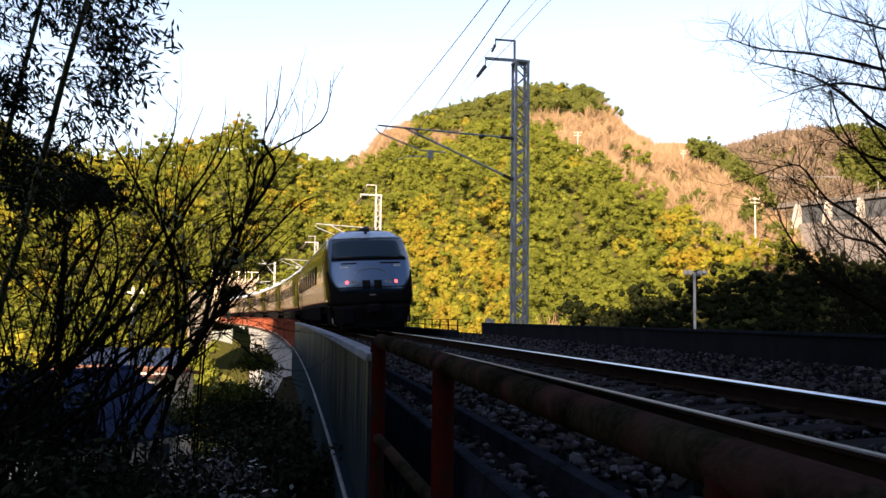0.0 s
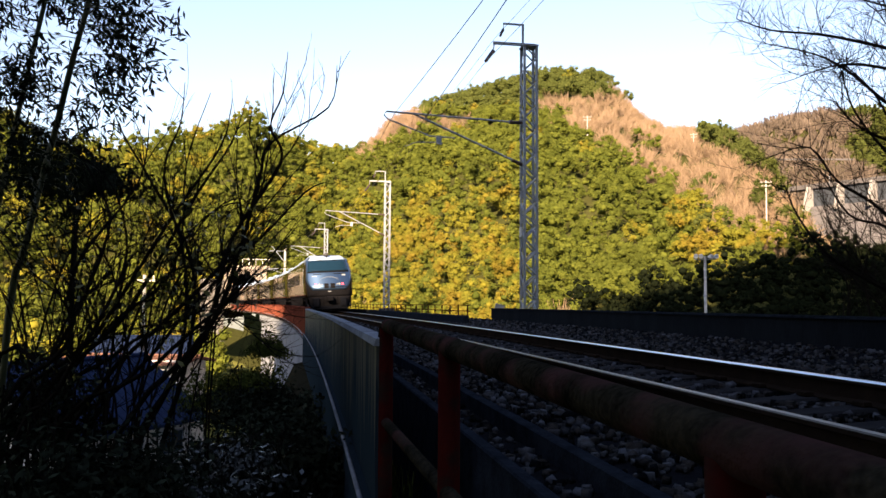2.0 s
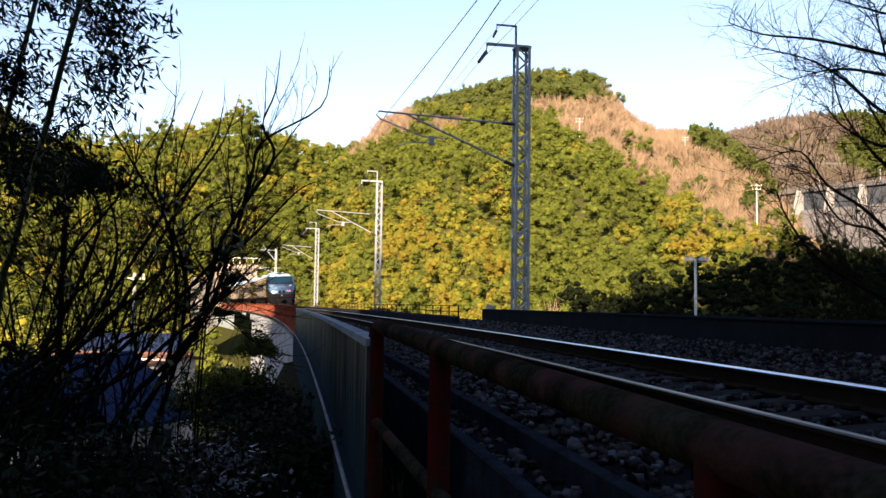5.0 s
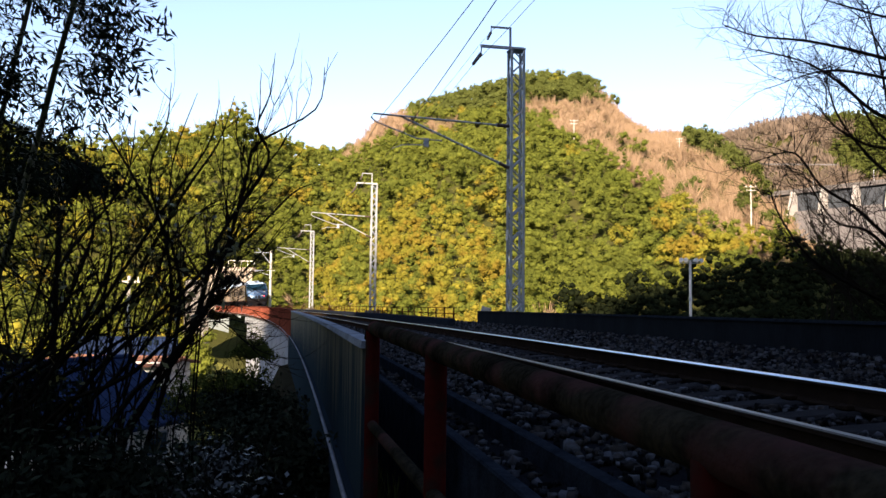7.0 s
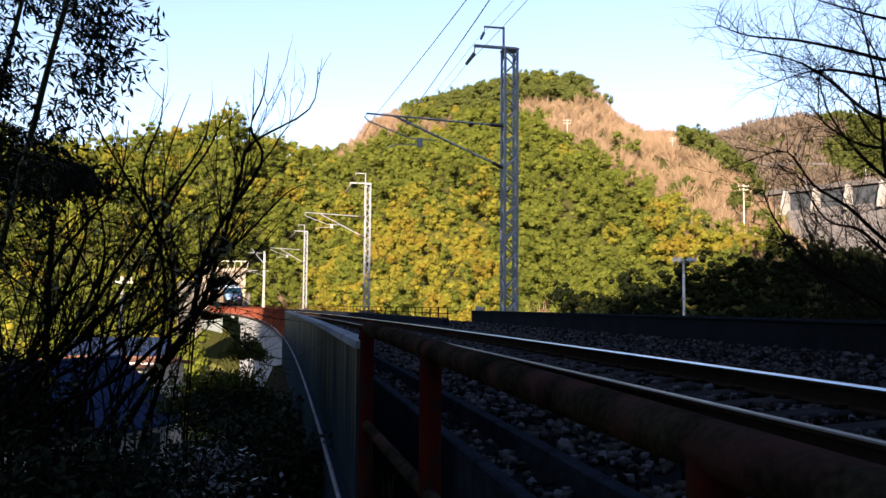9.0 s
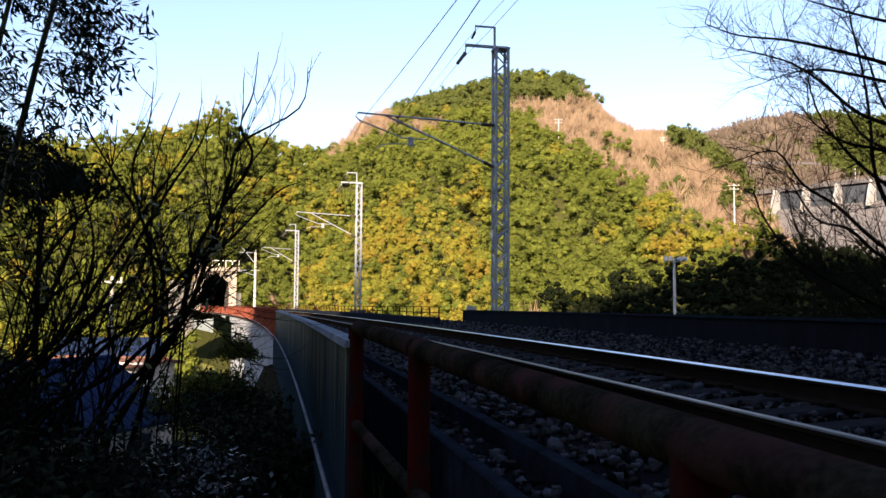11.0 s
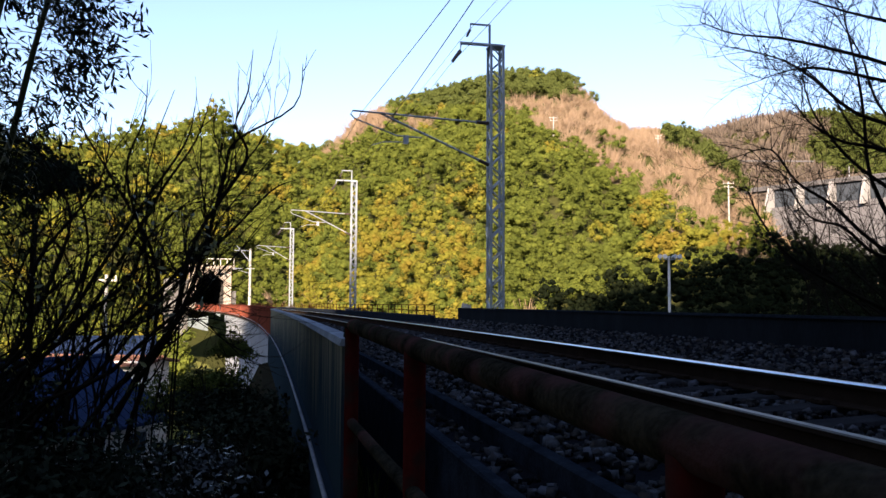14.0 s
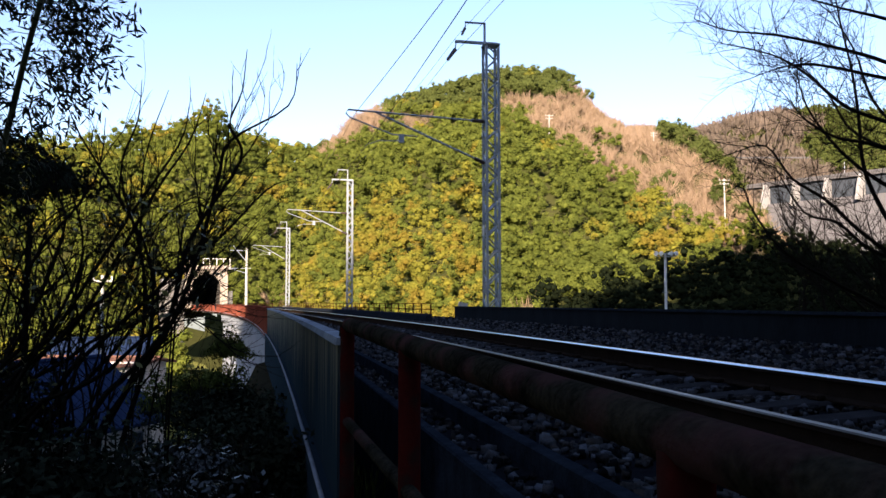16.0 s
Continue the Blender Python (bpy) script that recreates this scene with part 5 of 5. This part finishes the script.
def leafless_thicket():
    """Thin bare stems rising beyond the low wall."""
    rng = random.Random(33)
    e = empty("leafless_shrub", pose(0, 0, 0), "thin leafless shrub stems rising beyond the low wall", "shrub")
    for k in range(12):
        u0, u1, d = rng.uniform(.42, .62), rng.uniform(.37, .54), rng.uniform(13, 16)
        v1 = rng.uniform(.05, .13)
        bm = bmesh.new()
        fine = limb(bm, [spot(u0 + (u1 - u0) * f + rng.uniform(-.012, .012), -.07 + (v1 + .07) * f, d) for f in (0, .35, .7, 1)], .03, .005, 5)
        for i in range(3, len(fine) - 1):
            w = ((fine[i + 1] - fine[i]).normalized() + Vector((rng.uniform(-.8, .8), rng.uniform(-.6, .6), rng.uniform(-.2, .6)))).normalized()
            twigs(bm, rng, fine[i], w, rng.uniform(.35, .9), .009, 2, up=.2)
        part("stem", bm, BARK, e, "thin dark stem with twigs")


leafless_thicket()


def shrub(place, w, h, count, leaf, material, label, seed, slim=.6, name="evergreen_shrub", stem=True):
    rng = np.random.default_rng(seed)
    e = empty(name, Matrix.Translation(place), label, "shrub")
    if stem:
        bm = bmesh.new()
        r = random.Random(seed)
        low = bank(place[0], place[1]) - place[2]
        if low < -.15 and name != "thicket":
            limb(bm, [(.1, 0, low - .1), (-.05, .05, low * .5), (0, 0, .1)], .05, .03, 6)
        for k in range(5):
            twigs(bm, r, (0, 0, 0), (r.uniform(-.6, .6), r.uniform(-.6, .6), 1), h * .6, .02 * h / 2, 2)
        tagged(part("stem_tangle", bm, BARK, e), kind="stuff")
    d = rng.normal(0, 1, (count, 3))
    d[:, 2] = np.abs(d[:, 2]) - .2
    d /= np.linalg.norm(d, axis=1)[:, None]
    lob = rng.normal(0, 1, (9, 3))
    lob /= np.linalg.norm(lob, axis=1)[:, None]
    f = (.5 + .55 * np.clip((d @ lob.T).max(1), 0, 1) ** 5) * rng.uniform(.45, 1.02, count)
    c = d * f[:, None] * np.array([w, w * .8, h * .62]) + np.array([0, 0, h * .42])
    v, q = leaf_quads(c, d, np.full(count, leaf), rng, slim)
    ob = fast("foliage", v, q, material)
    ob.parent = e
    tagged(ob, kind="stuff")
    return e


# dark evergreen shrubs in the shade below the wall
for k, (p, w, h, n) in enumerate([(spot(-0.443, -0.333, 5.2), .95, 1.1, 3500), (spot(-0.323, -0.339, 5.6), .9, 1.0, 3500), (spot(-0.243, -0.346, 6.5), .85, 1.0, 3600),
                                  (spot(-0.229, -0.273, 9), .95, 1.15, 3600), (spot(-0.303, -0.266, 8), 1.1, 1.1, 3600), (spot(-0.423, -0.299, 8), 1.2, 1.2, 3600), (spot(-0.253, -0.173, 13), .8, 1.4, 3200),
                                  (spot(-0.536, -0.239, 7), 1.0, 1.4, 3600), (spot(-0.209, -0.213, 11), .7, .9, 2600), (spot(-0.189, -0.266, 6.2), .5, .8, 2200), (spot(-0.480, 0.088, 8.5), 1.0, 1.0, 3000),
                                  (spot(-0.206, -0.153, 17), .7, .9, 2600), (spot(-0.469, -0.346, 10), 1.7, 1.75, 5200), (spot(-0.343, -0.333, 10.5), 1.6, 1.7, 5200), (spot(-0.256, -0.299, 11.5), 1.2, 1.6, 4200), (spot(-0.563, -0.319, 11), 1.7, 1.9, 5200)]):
    shrub(p, w, h, n, .035 + .0015 * (k % 4), GLOSSLEAF if k in (1, 2, 4) else DARKLEAF, "glossy evergreen shrub, its leaves coloured dark for deep shade", 40 + k)
shrub(spot(-0.243, -0.085, 14), .50, .85, 2200, .034, MIDLEAF, "green leafy branches of an evergreen beside the bridge", 61)
shrub(spot(-0.262, -0.120, 12.5), .55, .70, 2200, .032, MIDLEAF, "green leafy branches of an evergreen beside the bridge", 62)
shrub(spot(-0.272, -0.185, 12), .95, 1.35, 3800, .036, DARKLEAF, "glossy evergreen shrub, its leaves coloured dark for deep shade", 63)
shrub(spot(-0.300, -0.160, 14), 1.0, 1.3, 3600, .038, MIDLEAF, "green leafy branches of an evergreen beside the bridge", 64)
# thicket beyond the low wall, the shade put into its leaf colour
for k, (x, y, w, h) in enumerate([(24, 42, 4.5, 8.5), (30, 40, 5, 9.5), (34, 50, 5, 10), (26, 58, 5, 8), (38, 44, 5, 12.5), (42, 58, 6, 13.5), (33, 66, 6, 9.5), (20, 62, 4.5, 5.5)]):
    shrub(Vector((x, y, VALLEY + 4)), w, h, 4200, .17, SHADELEAF, "evergreen thicket, its leaves coloured dark for the mountain's shade", 70 + k, name="thicket")


def shade_tree(x, y, z, h, w, seed, mid=.66, half=.36):
    """A broad unseen evergreen, added to hold off sky light, its crown high up."""
    rng = np.random.default_rng(seed)
    root, z = z, max(z, -1.0)
    e = empty("evergreen_tree", pose(x, y, z), "unseen tall evergreen tree added to block sky light", "tree", "trees beside the line")
    bm = bmesh.new()
    limb(bm, [(0, 0, root - z - .3), (.1, .05, h * .35), (-.1, .1, h * .65), (0, 0, h * .95)], .2, .05, 8)
    for k in range(7):
        a = k * 2.4
        limb(bm, [(0, 0, h * (.4 + .06 * k)), (math.cos(a) * w * .5, math.sin(a) * w * .5, h * (.52 + .06 * k)), (math.cos(a) * w * .9, math.sin(a) * w * .9, h * (.55 + .06 * k))], .07, .02, 5)
    part("trunk", bm, BARK, e, smooth=True)
    n = 4200
    d = rng.normal(0, 1, (n, 3))
    d /= np.linalg.norm(d, axis=1)[:, None]
    lob = rng.normal(0, 1, (10, 3))
    lob /= np.linalg.norm(lob, axis=1)[:, None]
    f = (.55 + .5 * np.clip((d @ lob.T).max(1), 0, 1) ** 6) * rng.uniform(.5, 1.02, n)
    v, q = leaf_quads(d * f[:, None] * np.array([w, w, h * half]) + np.array([0, 0, h * mid]), d, np.full(n, .24), rng)
    ob = fast("crown", v, q, DARKLEAF)
    ob.parent = e
    tagged(ob, kind="stuff")


# added out of view, to cut the sky light on the near ground
for k, (x, y, h, w) in enumerate([(-7.5, 2.0, 12, 3.6), (-3.5, -8, 12, 4.5), (1.0, -11, 12, 4.5), (8.5, -12, 13, 5), (12.5, 1, 12, 4.6),
                                  (-10, -6, 13, 5), (-11, 4, 13, 3.6), (5, -17, 14, 5), (-4, -16, 14, 5), (14, -8, 14, 5), (16, 4.5, 13, 4.2), (9.5, 5.5, 12, 3.0), (13.5, 11, 14, 4.0), (-9.5, 8, 13, 3.0)]):
    lat = x * N0.x + y * N0.y - SIDE
    shade_tree(x, y, bank(x, y), h + (2 if abs(lat) > 7 else 0), w, 200 + k)


def weed(place, h, seed):
    """A tuft of thin bent blades."""
    rg = np.random.default_rng(seed)
    n = 46
    a, lean = rg.uniform(0, 6.3, n), rg.uniform(.1, .6, n) * h
    foot = rg.normal(0, .05, (n, 3)) * np.array([1, 1, 0])
    mid = foot + np.stack([np.cos(a) * lean * .4, np.sin(a) * lean * .4, h * rg.uniform(.45, .7, n)], 1)
    tip = foot + np.stack([np.cos(a) * lean, np.sin(a) * lean, h * rg.uniform(.7, 1.1, n)], 1)
    side = np.stack([-np.sin(a), np.cos(a), 0 * a], 1) * .006
    v = np.stack([foot - side, foot + side, mid + side, mid - side, mid - side, mid + side, tip + side * .3, tip - side * .3], 1).reshape(-1, 3)
    ob = fast("weed", v, np.arange(8 * n).reshape(2 * n, 4), MIDLEAF)
    ob.matrix_basis = Matrix.Translation(place)
    tagged(ob, "small green weed tuft at the foot of the fence", "weed", "weeds along the fence")


wr = random.Random(17)
for k in range(16):
    p = track(wr.uniform(3.2, 9.5), wr.uniform(-2.42, -2.08))
    weed(Vector((p.x, p.y, bank(p.x, p.y) - .02)), wr.uniform(.3, .6), 500 + k)

# low dark scrub down the bank
brng = random.Random(8)
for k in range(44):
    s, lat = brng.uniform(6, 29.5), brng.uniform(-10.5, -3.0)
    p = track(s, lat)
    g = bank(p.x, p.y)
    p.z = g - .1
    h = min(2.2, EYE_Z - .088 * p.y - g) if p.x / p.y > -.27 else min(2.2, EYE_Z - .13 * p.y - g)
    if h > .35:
        shrub(p, .7 + h * .45, h, 2200, .05, DARKLEAF, "low scrub on the railway bank, coloured dark for the shade", 300 + k, stem=False, name="bank_scrub")


# ---- distant things ----
def house(place, turn, w, d, wall_h, roof_h, roof_mat, label):
    e = empty("house", Matrix.Translation(place) @ pose(0, 0, 0, 0, 0, turn), label, "house")
    part("wall", boxed(-w / 2, w / 2, -d / 2, d / 2, 0, wall_h), PLASTER, e, "white plastered wall")
    for sy in (-1, 1):
        bm = bmesh.new()
        prof = [(sy * (d / 2 + .7), wall_h - .35), (sy * (d / 2 + .7), wall_h - .2), (0, wall_h + roof_h), (0, wall_h + roof_h - .16)]
        rings = [[bm.verts.new((x, yy, z)) for yy, z in prof] for x in (-w / 2 - .6, w / 2 + .6)]
        for j in range(4):
            bm.faces.new((rings[0][j], rings[0][(j + 1) % 4], rings[1][(j + 1) % 4], rings[1][j]))
        bm.faces.new(rings[0])
        bm.faces.new(rings[1][::-1])
        bmesh.ops.recalc_face_normals(bm, faces=bm.faces)
        r = part("roof", bm, roof_mat, e, "tiled roof slope")
        n = int(w / .6) + 2
        rib = mesh_of("roof_rib", rodded((0, sy * (d / 2 + .7), wall_h - .19), (0, 0, wall_h + roof_h + .01), .05, sides=6), roof_mat)
        for i in range(n):
            ob = new("roof_rib", rib)
            ob.parent = r
            ob.matrix_basis = pose(-w / 2 - .5 + i * (w + 1.0) / (n - 1), 0, 0)
    for x in (-w / 2, w / 2):
        bm = bmesh.new()
        v = [bm.verts.new((x, -d / 2, wall_h)), bm.verts.new((x, d / 2, wall_h)), bm.verts.new((x, 0, wall_h + roof_h - .2)), bm.verts.new((x * .97, -d / 2, wall_h)), bm.verts.new((x * .97, d / 2, wall_h)), bm.verts.new((x * .97, 0, wall_h + roof_h - .2))]
        bm.faces.new(v[:3]), bm.faces.new(v[3:][::-1])
        for a, b in ((0, 1), (1, 2), (2, 0)):
            bm.faces.new((v[a], v[b], v[b + 3], v[a + 3]))
        bmesh.ops.recalc_face_normals(bm, faces=bm.faces)
        part("gable", bm, PLASTER, e)
    part("ridge", rodded((-w / 2 - .65, 0, wall_h + roof_h + .05), (w / 2 + .65, 0, wall_h + roof_h + .05), .13), roof_mat, e)
    for i in range(3):
        x = -w / 2 + w * (i + .5) / 3
        for z in (1.2, wall_h - 1.9):
            f = part("window", boxed(x - .8, x + .8, -d / 2 - .05, -d / 2 + .05, z, z + 1.2), GALV, e)
            part("pane", boxed(x - .72, x + .72, -d / 2 - .065, -d / 2 - .052, z + .08, z + 1.12), GLASS, f)


house(spot(-.475, 0, 42) * 1.0 - Vector((0, 0, EYE_Z - VALLEY)), 70, 9.0, 7.4, 5.7, 2.9, ROOFBLUE, "house with a blue-grey tiled roof in the shaded valley")
house(Vector((-28.2, 70, VALLEY)), -8, 10.5, 4.6, 6.9, .22, ROOFRED, "white house with a red-brown tiled roof below the bridge")
house(Vector((-36, 92, VALLEY)), 15, 9.0, 7.0, 5.6, 2.2, ROOFBLUE, "white house with a grey tiled roof down in the valley")


def utility_pole(place, h, arms, label, r=.16, name="utility_pole"):
    e = empty(name, Matrix.Translation(place), label, "utility pole")
    part("shaft", rodded((0, 0, -.8), (0, 0, h), r, r * .7, 10), POLEMAT, e)
    for z, w in arms:
        part("crossarm", boxed(-w / 2, w / 2, -.07, .07, h - z - .07, h - z + .07), POLEMAT, e)
        for x in (-w / 2 + .15, 0, w / 2 - .15):
            part("insulator", rodded((x, 0, h - z + .05), (x, 0, h - z + .35), .07, .05), WHITEPAINT, e)
    return e


def on_slope(u, v):
    """Where the line of sight u to the right and v up first meets the land."""
    for k in range(800):
        d = 100 + k * .5
        if float(land(u * d, d)) + 1.5 >= EYE_Z + v * d:
            break
    return Vector((u * d, d, EYE_Z + v * d - 1.5))


utility_pole(on_slope(.134, .204), 7.2, [(.4, 2.8), (1.4, 2.4)], "pale utility pole with crossarms on the brown hilltop", .19)
utility_pole(on_slope(.2587, .186), 6.5, [(.4, 2.4), (1.3, 2.0)], "pale utility pole with crossarms among bare woods", .17)
utility_pole(on_slope(.342, .0907), 13.0, [(.4, 2.6), (1.3, 2.2)], "pale utility pole with crossarms beside the scrub slope", .2)
utility_pole(Vector((-23.6, 60, VALLEY)), 13.5, [(.4, 1.6)], "pale concrete utility pole down in the valley", .16)

# the speaker pole beyond the low wall
pl = empty("lamp_pole", Vector((.2705 * 60, 60, 0)) and Matrix.Translation((16.2, 60, 0)), "pale metal pole carrying a cluster of horn loudspeakers", "pole")
part("shaft", rodded((0, 0, -9), (0, 0, 4.0), .10, .09, 10), WHITEPAINT, pl, "banded pale pole")
part("crossarm", boxed(-.75, .75, -.04, .04, 3.75, 3.83), GALV, pl)
for x in (-.55, -.2, .2, .55):
    part("horn", rodded((x, -.05, 3.95), (x + (.35 if x > 0 else -.35) * .5, -.35, 3.98), .07, .17, 12), WHITEPAINT, pl, "white horn loudspeaker")
part("side_rail", boxed(-1.9, -.05, -.03, .03, -.42, -.36), GALV, pl)
part("rung_band", boxed(-.14, .14, -.14, .14, 1.2, 1.26), GALV, pl)


def dam():
    a, b = Vector((.392 * 345, 345, 0)), Vector((.64 * 285, 285, 0))
    d = (b - a)
    n = d.length
    m = Matrix.Translation((a.x, a.y, 0)) @ pose(0, 0, 0, 0, 0, math.degrees(math.atan2(d.y, d.x)))
    e = empty("dam", m, "pale concrete gravity dam with spillway piers", "dam", kind="structure")
    bm = bmesh.new()
    prof = [(0, 40.6), (6, 40.6), (8, 10), (-24, 10)]
    rings = [[bm.verts.new((x, y, z)) for y, z in prof] for x in (-14, n)]
    for j in range(4):
        bm.faces.new((rings[0][j], rings[0][(j + 1) % 4], rings[1][(j + 1) % 4], rings[1][j]))
    bm.faces.new(rings[0]), bm.faces.new(rings[1][::-1])
    bmesh.ops.recalc_face_normals(bm, faces=bm.faces)
    part("spillway", bm, DAMGREY, e, "sloping spillway face")
    part("crest_road", boxed(-14, n, .5, 6, 48.0, 49.0, .1), DAMGREY, e, "crest road deck")
    part("parapet", boxed(-14, n, .3, .7, 49.0, 49.8), DAMGREY, e)
    k = 0
    x = 0.0
    while x < n:
        bm = bmesh.new()
        pr = [(-1.2, 48.6), (6, 48.6), (6, 39), (-4.6, 38.5), (-3.0, 43.5)]
        rr = [[bm.verts.new((xx, y, z)) for y, z in pr] for xx in (x - .6, x + .6)]
        for j in range(5):
            bm.faces.new((rr[0][j], rr[0][(j + 1) % 5], rr[1][(j + 1) % 5], rr[1][j]))
        bm.faces.new(rr[0]), bm.faces.new(rr[1][::-1])
        bmesh.ops.recalc_face_normals(bm, faces=bm.faces)
        part("pier", bm, DAMPIER, e, "pale spillway pier")
        part("gate", boxed(x + .61, x + 12.29, 1.8, 2.3, 40.6, 48.0), GATE, e, "steel gate, blue-grey for the shade of its bay")
        x += 12.9
        k += 1
    for i in range(3):
        part("lamp_post", rodded((8 + i * 24, 1, 49.0), (8 + i * 24, 1, 54), .12), GALV, e)


dam()
rb = empty("road_barrier", Matrix.Translation((0, 0, 0)), "white roadside barrier on the far hillside", "barrier")
part("rail_strip", boxed(150, 191, 430, 430.4, 74.3, 75.0), DAMGREY, rb)

# pale board at the end of the railing
bd = empty("marker_board", track_pose(27.3, 3.62, 0), "small pale slanted board at the railing's end", "board")
part("board", boxed(-.16, .16, -.02, .02, -.1, .55, .01, pose(0, 0, 0, 0, 14, 0)), PALE, bd)
part("stake", boxed(-.03, .03, .02, .06, -.5, .4), POLEMAT, bd)


def motions():
    for car, rows in CAR_ROWS:
        walk(car, rows)


motions()
